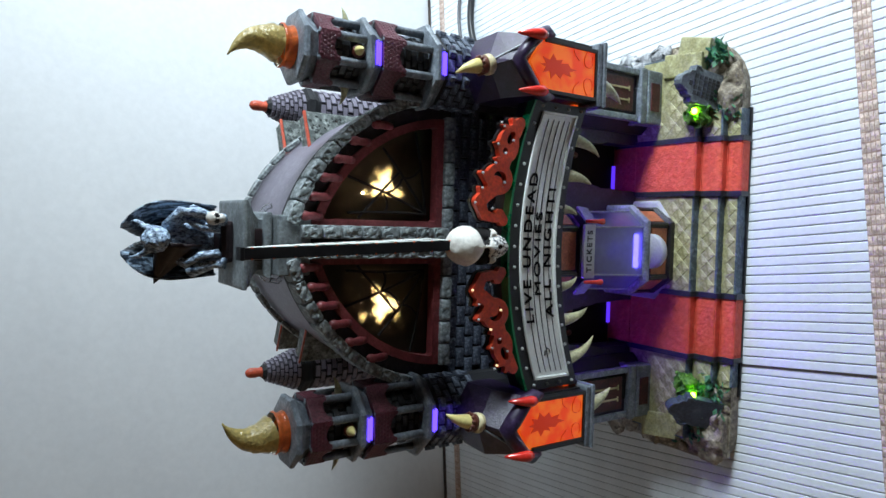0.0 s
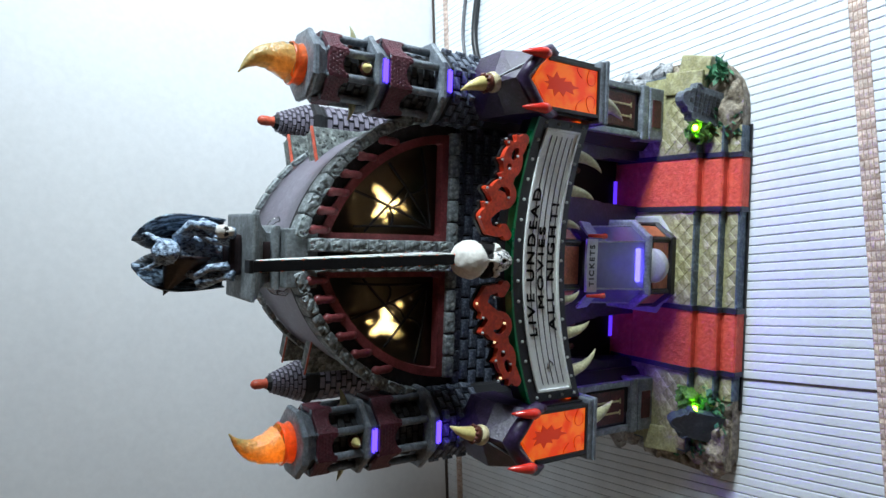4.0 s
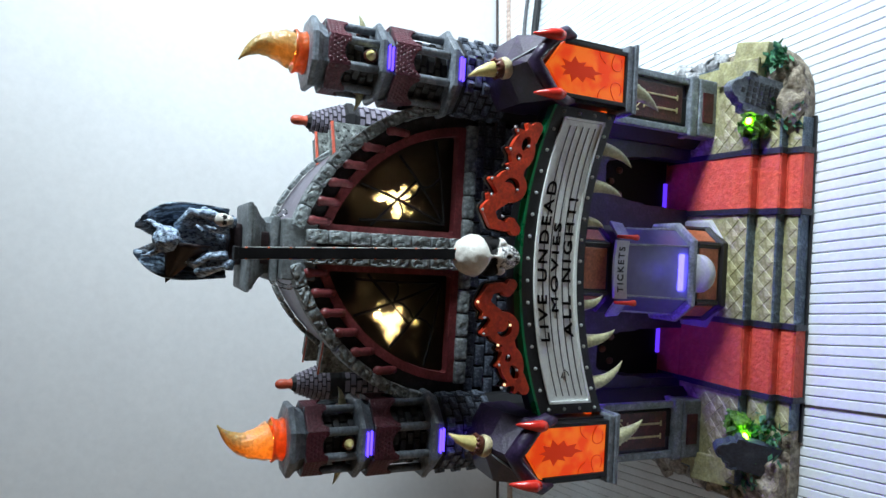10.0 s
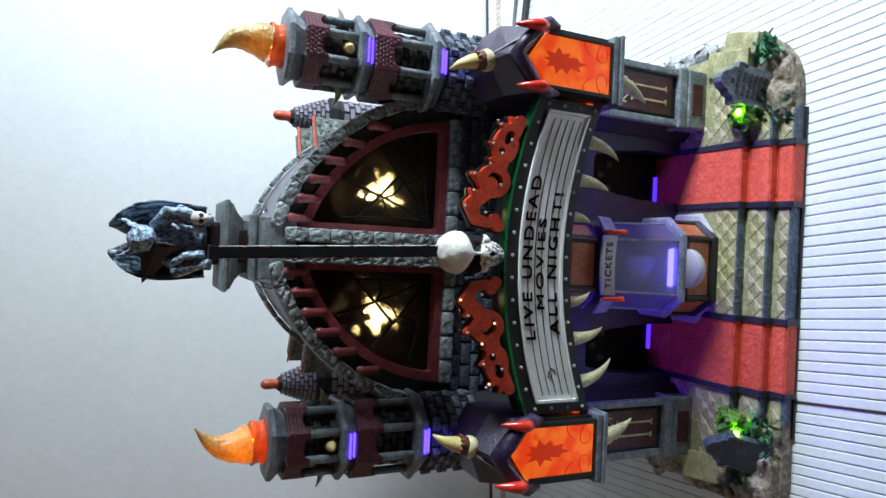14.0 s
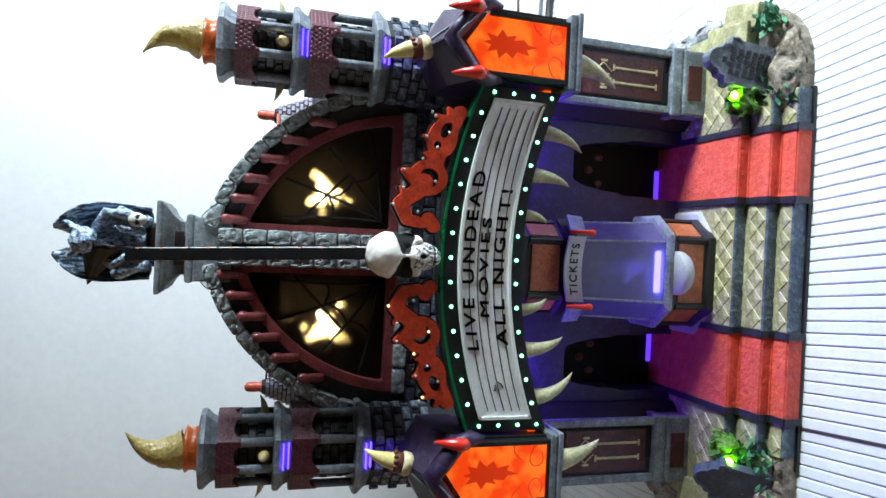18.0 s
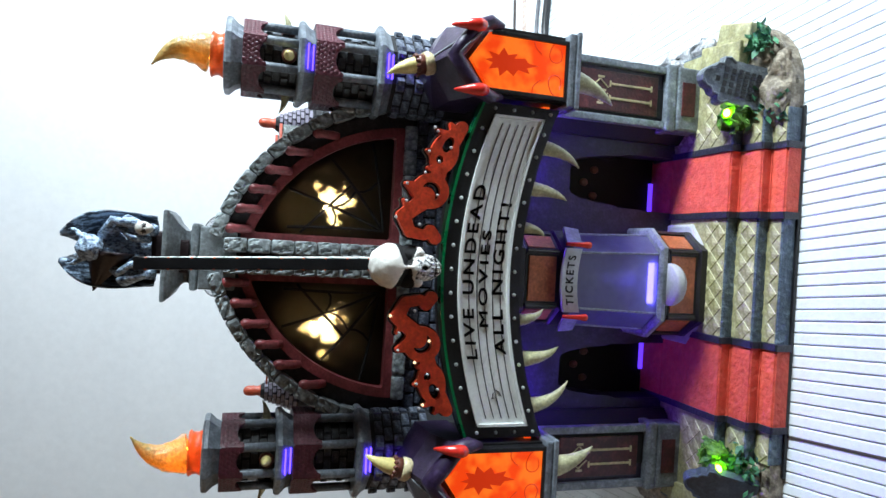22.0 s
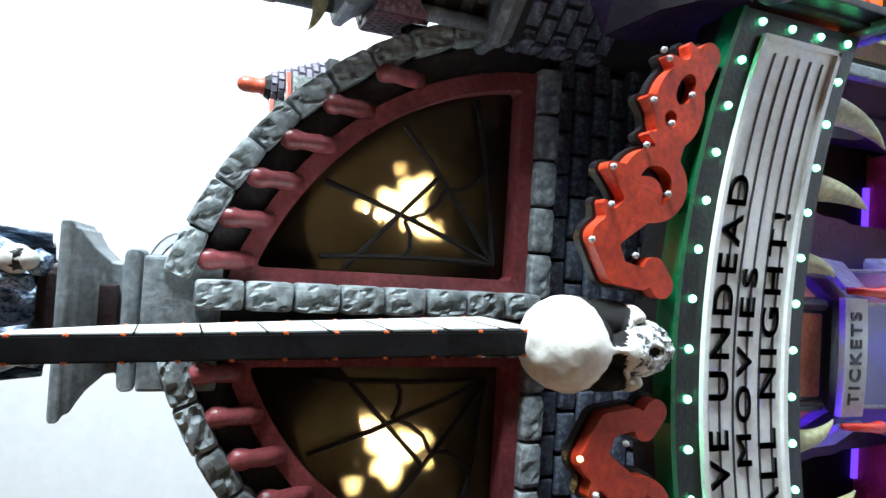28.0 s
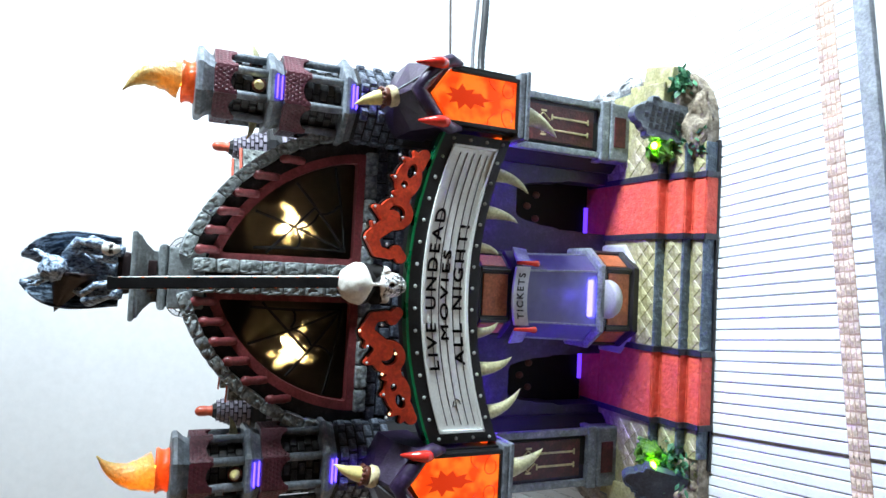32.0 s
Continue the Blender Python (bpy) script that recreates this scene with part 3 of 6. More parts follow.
for y0, wdt in ((-0.0630, 0.0075), (WALL_Y - 0.024, 0.007)):
    part("band_ground", box(bmesh.new(), -0.49, 0.47, y0, y0 + wdt, -0.0003, 0.0002), THREAD, mt, "brown thread ground of the band")
    sb = bmesh.new()
    for row in range(4):
        yy = y0 + wdt * (row + 0.5) / 4
        for k in range(-99, 119):
            x = SEAM_X + k * PITCH + rnd.uniform(-0.0002, 0.0002)
            q = [sb.verts.new((x + dx, yy + dy, z)) for dx, dy, z in ((-0.0019, -0.0008, 0.0002), (0.0019, -0.0008, 0.0002), (0.0019, 0.0008, 0.0002), (-0.0019, 0.0008, 0.0002), (0, -0.0004, 0.0006), (0, 0.0004, 0.0006))]
            sb.faces.new((q[0], q[1], q[4])), sb.faces.new((q[2], q[3], q[5])), sb.faces.new((q[1], q[2], q[5], q[4])), sb.faces.new((q[3], q[0], q[4], q[5]))
    tagged(part("stitched_band", sb, STITCH, mt, "brown thread stitches"), kind="stuff")

# cables behind the model
for pts, r, mm, lab in (
    (((0.09, 0.17, 0.012), (0.13, 0.215, 0.004), (0.165, 0.235, 0.0028), (0.22, 0.232, 0.0028), (0.34, 0.235, 0.0028), (0.47, 0.227, 0.0028)), 0.0026, M["cord"], "black power cable lying on the mat"),
    (((0.07, 0.17, 0.012), (0.12, 0.225, 0.004), (0.17, 0.252, 0.002), (0.25, 0.246, 0.002), (0.36, 0.255, 0.002), (0.47, 0.252, 0.002)), 0.0014, M["greycord"], "thin grey cable lying on the mat"),
):
    full = []
    for i in range(len(pts) - 1):
        p0, p1, p2, p3 = (Vector(pts[min(max(i + o, 0), len(pts) - 1)]) for o in (-1, 0, 1, 2))
        for s in range(8):
            t = s / 8
            full.append(0.5 * ((2 * p1) + (p2 - p0) * t + (2 * p0 - 5 * p1 + 4 * p2 - p3) * t * t + (3 * p1 - p0 - 3 * p2 + p3) * t**3))
    full.append(Vector(pts[-1]))
    tagged(part("power_cable", tube(bmesh.new(), full, r, 10), mm, None, lab, True), lab, "cable")


# ---------- the model theatre ----------
theatre = tagged(new("haunted_theatre"), "painted resin haunted cinema model with coloured lights", "model building")
Z_LAND = 0.0173
STEPS = [(0.0, 0.0073), (0.0075, 0.0121), (0.0186, Z_LAND)]       # front of each riser, its top


def base():
    out = []
    for cx, cy, r, a0 in ((0.0785, 0.030, 0.029, -90), (0.0800, 0.155, 0.015, 0), (-0.0750, 0.155, 0.015, 90), (-0.095, 0.014, 0.014, 180)):
        if r == 0.014:
            out += [(-0.092, 0.075), (-0.104, 0.062), (-0.109, 0.050)]
        out += [(cx + r * math.cos(radians(a0 + k * 15)), cy + r * math.sin(radians(a0 + k * 15))) for k in range(7)]
        if r == 0.029:
            out += [(0.1068, 0.050), (0.1055, 0.066), (0.102, 0.078), (0.095, 0.084)]
    bm = bmesh.new()
    lo, mid, hi = ([bm.verts.new((x + (0 if z < 0.004 else 0.001 * math.sin(x * 400)), y, z)) for x, y in out] for z in (0.0002, 0.004, 0.0065))
    for a, b in ((lo, mid), (mid, hi)):
        for k in range(len(a)):
            bm.faces.new((a[k], a[(k + 1) % len(a)], b[(k + 1) % len(a)], b[k]))
    bm.faces.new(hi), bm.faces.new(lo[::-1])
    b = part("base", bm, M["rock"], theatre, "rounded rock-painted resin base")
    part("base_edge", box(bmesh.new(), -0.074, 0.070, -0.0010, 0.004, 0.0002, 0.0016, 0.0004), M["black"], theatre, "black lower edge")
    # landing and steps
    for k, (y, z) in enumerate(STEPS):
        y1, x1 = (0.0186 + 0.002, 0.069) if k < 2 else (0.062, 0.098)
        z0 = 0.0004 if k == 0 else STEPS[k - 1][1] - 0.002
        part("step" if k < 2 else "landing", box(bmesh.new(), -x1, x1, y, y1, z0, z, 0.0006), M["bluegrey"], theatre)
    part("landing", box(bmesh.new(), -0.088, 0.088, 0.0622, 0.16, 0.0101, Z_LAND - 0.0004, 0.0006), M["bluegrey"], theatre)
    return b


def run(x0, x1, h, y_end, material, name, lab):
    """A runner laid over the steps."""
    prof = [(-h, 0.0008)]
    for k, (y, z) in enumerate(STEPS):
        prof.append((y - h, z + h))
        prof.append(((STEPS[k + 1][0] if k < 2 else y_end) - (h if k < 2 else 0), z + h))
    prof += [(y_end, 0.002), (0.01, 0.0008)]
    bm = bmesh.new()
    a = [bm.verts.new((x0, y, z)) for y, z in prof]
    b = [bm.verts.new((x1, y, z)) for y, z in prof]
    for k in range(len(a)):
        j = (k + 1) % len(a)
        bm.faces.new((a[k], a[j], b[j], b[k]))
    bm.faces.new(a[::-1]), bm.faces.new(b)
    bmesh.ops.bevel(bm, geom=[e for e in bm.edges if abs(e.verts[0].co.x - e.verts[1].co.x) > 0.001], offset=0.0005, segments=2, affect="EDGES")
    return part(name, bm, material, theatre, lab)


base()
for x0, x1 in ((0.0285, 0.0530), (-0.0540, -0.0250)):
    run(x0, x1, 0.0008, 0.07, M["carpet"], "carpet", "textured red carpet runner")
    for e in (x0 - 0.0026, x1):
        run(e, e + 0.0026, 0.0014, 0.07, M["trim"], "carpet_edge", "dark raised carpet edging")

# diamond tiles
tm = bmesh.new()
dia = 0.0038
lower = [tm.verts.new((dia * c, dia * s, 0)) for c, s in ((1, 0), (0, 1), (-1, 0), (0, -1))]
upper = [tm.verts.new((dia * 0.91 * c, dia * 0.91 * s, 0.00032)) for c, s in ((1, 0), (0, 1), (-1, 0), (0, -1))]
for k in range(4):
    tm.faces.new((lower[k], lower[(k + 1) % 4], upper[(k + 1) % 4], upper[k]))
tm.faces.new(upper)
tile = mesh_of(tm, M["tile"])
TREADS = ((0.0009, 0.0075, 0.0073), (0.0084, 0.0186, 0.0121), (0.0192, 0.062, Z_LAND))
pave = part("tile_bed", box(bmesh.new(), -0.0222, 0.0257, 0.0195, 0.05, Z_LAND, Z_LAND + 0.0002), M["tile"], theatre, "olive diamond paving")
for x0, x1 in ((-0.0222, 0.0257), (0.0558, 0.069), (-0.069, -0.0568)):
    for y0, y1, z in TREADS:
        if y1 > 0.05 and x0 > 0:
            x1 = 0.097
        if y1 > 0.05 and x0 < -0.05:
            x0 = -0.097
        part("tile_bed", box(bmesh.new(), x0, x1, y0, y1, z - 0.0004, z + 0.00022), M["tile"], pave)
        for i in range(40):
            for j in range(40):
                x, y = x0 + dia + i * dia, y0 + dia + j * dia
                if (i + j) % 2 == 0 and x < x1 - dia * 0.6 and y < y1 - dia * 0.5:
                    if z == Z_LAND and (abs(x) > 0.066 and y > 0.037 or abs(x) < 0.025 and y > 0.032):
                        continue
                    piece("tile", tile, pave, Matrix.Translation((x, y, z + 0.0002)))


def mound(s):
    """Rocks, weeds, a gravestone and a green lamp at one front corner."""
    rg = random.Random(11 if s > 0 else 12)
    cx, cy, cr = (0.0785, 0.030, 0.029) if s > 0 else (0.095, 0.014, 0.014)
    # low clustered stones round the corner
    done = []
    for k in range(900):
        x, y = rg.uniform(0.072, 0.1035 if s > 0 else 0.106), rg.uniform(0.001, 0.050)
        if x > cx and y < cy and math.hypot(x - cx, y - cy) > cr - 0.001:
            continue
        if x < 0.1045 and 0.013 < y < 0.034 or x < 0.0985 and y > 0.0165 or x < 0.089 and y > 0.010:
            continue
        r = rg.uniform(0.0020, 0.0044)
        if len(done) > 26 or any(math.hypot(x - a, y - b) < (r + q) * 0.75 for a, b, q in done):
            continue
        done.append((x, y, r))
        edge = min(1.0, min(y, 0.108 - x) / 0.012)
        top = 0.0070 + 0.0052 * edge + rg.uniform(-0.0008, 0.0012)
        bm = bmesh.new()
        vs = blob(bm, (s * x, y + 0.0015, top - r * 0.55), (r * 1.15, r * rg.uniform(0.9, 1.2), r * rg.uniform(0.55, 0.8)), 3)
        rough(vs, r * 0.32, 260, x * 900)
        rough(vs, r * 0.13, 800, x * 300)
        for v in vs:
            v.co.z = max(v.co.z, 0.002)
            v.co.y = max(v.co.y, 0.0004)
        part("rock", bm, M["rock"] if y < 0.052 else M["palerock"], theatre, "", True)
    for x, y, z, r in ((0.0965, 0.0560, 0.0165, 0.0066), (0.0985, 0.0665, 0.0160, 0.0070), (0.0950, 0.0755, 0.0160, 0.0062), (0.1005, 0.0470, 0.0135, 0.0062)):
        bm = bmesh.new()
        vs = blob(bm, (s * x, y, z - r * 0.4), (r * 1.1, r, r * 0.8), 3)
        rough(vs, r * 0.5, 260, x * 700), rough(vs, r * 0.2, 900, x * 300)
        part("pale_stone", bm, M["palerock"], theatre, "pale weathered stone", True)
    # the bed of earth below them
    bm = bmesh.new()
    vs = blob(bm, (s * (cx - 0.0015), cy - 0.003, 0.0062), (0.0272 if s > 0 else 0.0145, 0.0272 if s > 0 else 0.0160, 0.0062), 5)
    rough(vs, 0.0030, 130, s), rough(vs, 0.0013, 420, s), rough(vs, 0.0005, 1200, s)
    for v in vs:
        v.co.y, v.co.z = max(v.co.y, 0.0010), max(v.co.z, 0.001)
    part("earth", bm, M["rock"], theatre, "brown earth between the stones", True)
    # flagstones at the side
    for x, y, z, rz, w, h in ((0.0925, 0.0275, 0.0188, 4, 0.0060, 0.0105), (0.1010, 0.0225, 0.0166, 12, 0.0050, 0.0085)) if s > 0 else ((0.0945, 0.034, 0.0186, 6, 0.0065, 0.010),):
        part("flagstone", box(bmesh.new(), -w, w, -h, h, -0.010, 0, 0.0009, Matrix.Translation((s * x, y, z)) @ Matrix.Rotation(radians(s * -rz), 4, "Z") @ Matrix.Rotation(radians(6), 4, "X")), M["tile"], theatre, "olive flagstone")
    # weeds
    for cx, cy, cz, n, rr in ((0.0960, 0.0120, 0.0125, 80, 0.0050), (0.0690, 0.0075, 0.0085, 40, 0.0050), (0.0700, 0.0165, 0.0120, 60, 0.0060)) if s > 0 else ((0.0715, 0.0095, 0.0120, 70, 0.0085), (0.0720, 0.0195, 0.0145, 50, 0.0065), (0.0930, 0.0170, 0.0130, 46, 0.007)):
        bm = bmesh.new()
        for k in range(n):
            p = Vector((s * cx + rg.gauss(0, rr * 0.5), max(0.001, cy + rg.gauss(0, rr * 0.5)), cz + rg.uniform(-0.003, 0.002)))
            d = Vector((rg.uniform(-1, 1), rg.uniform(-1.2, 0.5), rg.uniform(0.1, 0.7))).normalized() * rg.uniform(0.0035, 0.0055)
            o = d.cross(Vector((rg.uniform(-1, 1), rg.uniform(-1, 1), 0.2))).normalized() * rg.uniform(0.0010, 0.0017)
            q = [bm.verts.new(v) for v in (p, p + d * 0.5 + o, p + d, p + d * 0.5 - o)]
            t = bm.verts.new(p + d * 0.45 + d.cross(o).normalized() * 0.0006)
            for a, b in ((0, 1), (1, 2), (2, 3), (3, 0)):
                bm.faces.new((q[a], q[b], t))
            bm.faces.new(q[::-1])
        part("weed_clump", bm, M["foliage"], theatre, "clump of green leaves")
    # gravestone, leaning back
    bm = bmesh.new()
    half = [(0.0078, 0), (0.0072, 0.0145), (0.0086, 0.0168), (0.0082, 0.0190), (0.0058, 0.0192), (0.0056, 0.0216), (0.0038, 0.0226), (0.0034, 0.0246), (0.0018, 0.0262)]
    out = [(-x, z) for x, z in half[:1]] + half + [(0, 0.0268)] + [(-x, z) for x, z in half[:0:-1]]
    plate(bm, out, -0.0022, 0.0022)
    bmesh.ops.bevel(bm, geom=list(bm.edges), offset=0.0002, segments=1, affect="EDGES")
    if s > 0:
        bmesh.ops.scale(bm, vec=(1.12, 1, 1.06), verts=bm.verts)
        mm = Matrix.Translation((0.0768, 0.0125, 0.0085)) @ Matrix.Rotation(radians(-4), 4, "Z") @ Matrix.Rotation(radians(8), 4, "Y") @ Matrix.Rotation(radians(-10), 4, "X")
    else:
        mm = Matrix.Translation((-0.0840, 0.0065, 0.0080)) @ Matrix.Rotation(radians(-22), 4, "Z") @ Matrix.Rotation(radians(-32), 4, "X")
    bmesh.ops.transform(bm, matrix=mm, verts=bm.verts)
    border = tube(bmesh.new(), [mm @ Vector((x * (1.03 if s > 0 else 0.92), -0.0024, 0.0012 + z * (0.99 if s > 0 else 0.93))) for x, z in half[1:] + [(0, 0.0268)] + [(-x, z) for x, z in half[:0:-1]]], 0.00055, 6)
    # left stone is navy, with its shade put into the colour
    st = part("gravestone", bm, M["tomb"] if s > 0 else M["shadetomb"], theatre, "grey-blue shaped gravestone" if s > 0 else "plain navy gravestone, darkened for the shade it stands in")
    part("stone_border", border, M["tomb"] if s > 0 else M["shadetomb"], st, "raised border", True)
    if s > 0:
        rows = ((0.0215, 1), (0.0185, 4), (0.0155, 4), (0.0125, 6), (0.0098, 7), (0.0072, 7), (0.0046, 6))
        for z, n in rows:
            for k in range(n):
                w = 0.0108 / max(n, 4)
                x = (k - (n - 1) / 2) * w
                part("mark", box(bmesh.new(), x - w * 0.36, x + w * 0.36, -0.0026, -0.0021, z - 0.0008, z + 0.0008, 0, mm), M["black"], st)
    # lamp beside the stone
    bm = bmesh.new()
    blob(bm, (s * 0.0675, 0.0165, 0.0225) if s > 0 else (-0.0735, 0.0120, 0.0205), (0.0016, 0.0014, 0.0012), 2)
    part("green_lamp", bm, M["greenled"], theatre, "lit green lamp")
    bm = bmesh.new()
    vs = blob(bm, (s * 0.067 if s > 0 else -0.0705, 0.0185, 0.0175), (0.0062, 0.0052, 0.0046), 4)
    rough(vs, 0.0034, 420, s), rough(vs, 0.0014, 1200, s)
    part("moss", bm, M["lime"], theatre, "moss lit green")


mound(1), mound(-1)


# ---------- ground storey ----------
def storey():
    bm = bmesh.new()

    def wall(x, z):
        ax = abs(x + 0.0008)
        door = min(0.0125 - abs(ax - 0.0422), 0.070 - z - 90 * max(0, abs(ax - 0.0422) - 0.006) ** 2 * 8)
        return min(0.066 - ax, 0.112 - z, -door)

    cutout(bm, wall, -0.068, 0.068, 0.0165, 0.115, 0.0016, 0.055, 0.066)
    part("street_wall", bm, M["violetwall"], theatre, "violet-painted street front with two doorways")
    for s in (1, -1):
        cx = s * 0.0422 - 0.0008
        # near-black sheet stands in for the shade inside the opening
        part("doorway", box(bmesh.new(), cx - 0.0155, cx + 0.0155, 0.0705, 0.074, 0.0175, 0.076), M["matte"], theatre, "black sheet standing in for the shade behind the door opening")
        part("threshold", box(bmesh.new(), cx - 0.0125, cx + 0.0125, 0.055, 0.0705, 0.0165, 0.0185), M["carpet"], theatre)
        for k in range(3):
            bm = bmesh.new()
            blob(bm, (cx + (k - 1) * 0.006, 0.0700, 0.05 + 0.005 * (k % 2)), (0.0018, 0.001, 0.0022), 2)
            part("door_ornament", bm, M["collar"], theatre)
    for s in (1, -1):
        cx = s * 0.0422 - 0.0008
        part("violet_strip", box(bmesh.new(), cx - (0.0125 if s > 0 else 0.002), cx + (0.002 if s > 0 else 0.0125), 0.0692, 0.0702, 0.0186, 0.0204), M["violetline"], theatre, "violet light strip at the door foot")
    # the block behind
    part("rear_block", box(bmesh.new(), -0.060, 0.060, 0.098, 0.160, 0.0165, 0.160, 0.003), M["darkbrick"], theatre, "dark rear body of the building")
    for s in (1, -1):
        part("side_wall", box(bmesh.new(), s * 0.062, s * 0.056, 0.066, 0.10, 0.0165, 0.152), M["darkbrick"], theatre)
    part("soffit", box(bmesh.new(), -0.058, 0.058, 0.0385, 0.056, 0.104, 0.112), M["violetwall"], theatre)
    # violet lamps below the sign
    for x, w in ((-0.049, 0.007), (0.0, 0.003), (0.048, 0.007)):
        part("violet_lamp", box(bmesh.new(), x - w, x + w, 0.046, 0.050, 0.1015, 0.1040, 0.0004), M["violetbar"], theatre, "glowing violet lamp")


storey()


def booth():
    cx = -0.0025

    def ring(z, a, b, yf, c, yb=0.062):
        """Half of an eight-sided plan: front corner, side corner, back."""
        return [(cx + x, y, z) for x, y in ((-a, yf), (a, yf), (b, yf + c), (b, yb), (-b, yb), (-b, yf + c))]

    def loft(rings, caps=True):
        bm = bmesh.new()
        vs = [[bm.verts.new(p) for p in r] for r in rings]
        for p, q in zip(vs, vs[1:]):
            for k in range(6):
                bm.faces.new((p[k], p[(k + 1) % 6], q[(k + 1) % 6], q[k]))
        if caps:
            bm.faces.new(vs[0][::-1]), bm.faces.new(vs[-1])
        return bm

    foot = loft([ring(Z_LAND, 0.0152, 0.0262, 0.0300, 0.0090), ring(Z_LAND + 0.0014, 0.0150, 0.0258, 0.0302, 0.0090), ring(Z_LAND + 0.0018, 0.0144, 0.0250, 0.0308, 0.0090)])
    part("booth_plinth", foot, M["signgrey"], theatre, "pale plinth round the booth")
    kiosk = part("ticket_booth", loft([ring(Z_LAND, 0.0148, 0.0226, 0.0286, 0.0105), ring(0.0206, 0.0148, 0.0226, 0.0286, 0.0105), ring(0.0214, 0.0138, 0.0214, 0.0300, 0.0100), ring(0.0352, 0.0136, 0.0210, 0.0302, 0.0100), ring(0.0360, 0.0142, 0.0218, 0.0294, 0.0102), ring(0.0370, 0.0142, 0.0218, 0.0294, 0.0102)]), M["boothframe"], theatre, "eight-sided ticket booth with orange panels")
    part("counter", loft([ring(0.0370, 0.0142, 0.0222, 0.0290, 0.0104), ring(0.0376, 0.0150, 0.0232, 0.0280, 0.0108), ring(0.0394, 0.0150, 0.0232, 0.0280, 0.0108), ring(0.0402, 0.0140, 0.0220, 0.0292, 0.0104)]), M["grey"], kiosk, "grey counter sill")
    lo, hi = ring(0.0402, 0.0122, 0.0198, 0.0304, 0.0092), ring(0.0790, 0.0110, 0.0182, 0.0312, 0.0086)
    part("booth_glass", loft([lo, hi], False), M["boothpane"], kiosk, "violet-tinted glass panes")
    for k in (0, 1, 2, 5):
        part("mullion", tube(bmesh.new(), [lo[k], hi[k]], 0.0005, 6), M["grey"], kiosk)
    part("lintel", loft([ring(0.0785, 0.0114, 0.0186, 0.0308, 0.0088), ring(0.0792, 0.0120, 0.0194, 0.0300, 0.0090), ring(0.0842, 0.0118, 0.0192, 0.0302, 0.0090), ring(0.0848, 0.0108, 0.0178, 0.0312, 0.0084), ring(0.0990, 0.0106, 0.0174, 0.0314, 0.0082), ring(0.1000, 0.0114, 0.0186, 0.0304, 0.0088), ring(0.1045, 0.0116, 0.0188, 0.0302, 0.0088)]), M["boothframe"], kiosk)
    # orange panels on the front and the two slanting sides, below and above the glass
    for z0, z1, a, b, yf, c in ((0.0226, 0.0342, 0.0137, 0.0212, 0.0301, 0.0100), (0.0862, 0.0980, 0.0107, 0.0176, 0.0313, 0.0083)):
        spans = [((cx - a, yf), (cx + a, yf)), ((cx + a, yf), (cx + b, yf + c)), ((cx - b, yf + c), (cx - a, yf))]
        for (x0, y0), (x1, y1) in spans:
            w = math.hypot(x1 - x0, y1 - y0)
            m = Matrix.Translation(((x0 + x1) / 2, (y0 + y1) / 2, 0)) @ Matrix.Rotation(math.atan2(y1 - y0, x1 - x0), 4, "Z")
            part("panel", box(bmesh.new(), -w / 2 + 0.0019, w / 2 - 0.0019, -0.0005, 0.0008, z0, z1, 0.0004, m), M["booth"], kiosk, "orange-brown panel")
            for sx in (-1, 1):
                part("corner_post", box(bmesh.new(), sx * w / 2 - 0.0010, sx * w / 2 + 0.0010, -0.0008, 0.0010, z0 - 0.001, z1 + 0.001, 0.0004, m), M["boothframe"], kiosk)
    # rounded pay ledge and the lamp that shines through the glass
    part("pay_ledge", stack(bmesh.new(), [(0.0330, 0.0080), (0.0345, 0.0088), (0.0366, 0.0088), (0.0376, 0.0080)], 24, cx, 0.0290), M["signgrey"], kiosk, "half-round pale pay ledge", True)
    part("booth_lamp", box(bmesh.new(), cx - 0.0085, cx + 0.0085, 0.0325, 0.0345, 0.0404, 0.0424, 0.0006), M["boothled"], kiosk, "blue-violet lamp inside the booth")
    part("booth_floor", loft([ring(0.0400, 0.0120, 0.0196, 0.0306, 0.0092), ring(0.0404, 0.0120, 0.0196, 0.0306, 0.0092)]), M["signgrey"], kiosk, "pale floor inside the booth")
    part("booth_back", box(bmesh.new(), cx - 0.0175, cx + 0.0175, 0.0535, 0.0545, 0.0404, 0.0785), M["violetwall"], kiosk)
    bm = bmesh.new()
    blob(bm, (cx + 0.001, 0.0440, 0.0490), (0.0042, 0.0034, 0.0080), 3), blob(bm, (cx + 0.001, 0.0430, 0.0590), (0.0030, 0.0030, 0.0036), 3), blob(bm, (cx - 0.0042, 0.0410, 0.0520), (0.0013, 0.0013, 0.0036), 2)
    rough(list(bm.verts), 0.0008, 500)
    part("booth_figure", bm, M["signgrey"], kiosk, "pale ghostly lump inside the booth", True)
    # curved ticket sign between two red levers

    def bow(x):
        u = (x - cx) / 0.0136
        return 0.0252 + 0.0030 * u * u, 0.0832 - 0.0034 * u * u

    sb = bmesh.new()
    cols = []
    for k in range(17):
        x = cx - 0.0125 + 0.0250 * k / 16
        y, z = bow(x)
        cols.append([sb.verts.new((x, y + dy, z + dz)) for dy, dz in ((0, -0.0034), (0, 0.0034), (0.0014, 0.0034), (0.0014, -0.0034))])
    for a, b in zip(cols, cols[1:]):
        for k in range(4):
            sb.faces.new((a[k], a[(k + 1) % 4], b[(k + 1) % 4], b[k]))
    sb.faces.new(cols[0][::-1]), sb.faces.new(cols[-1])
    part("ticket_sign", sb, M["signgrey"], kiosk, "curved grey banner with black lettering")
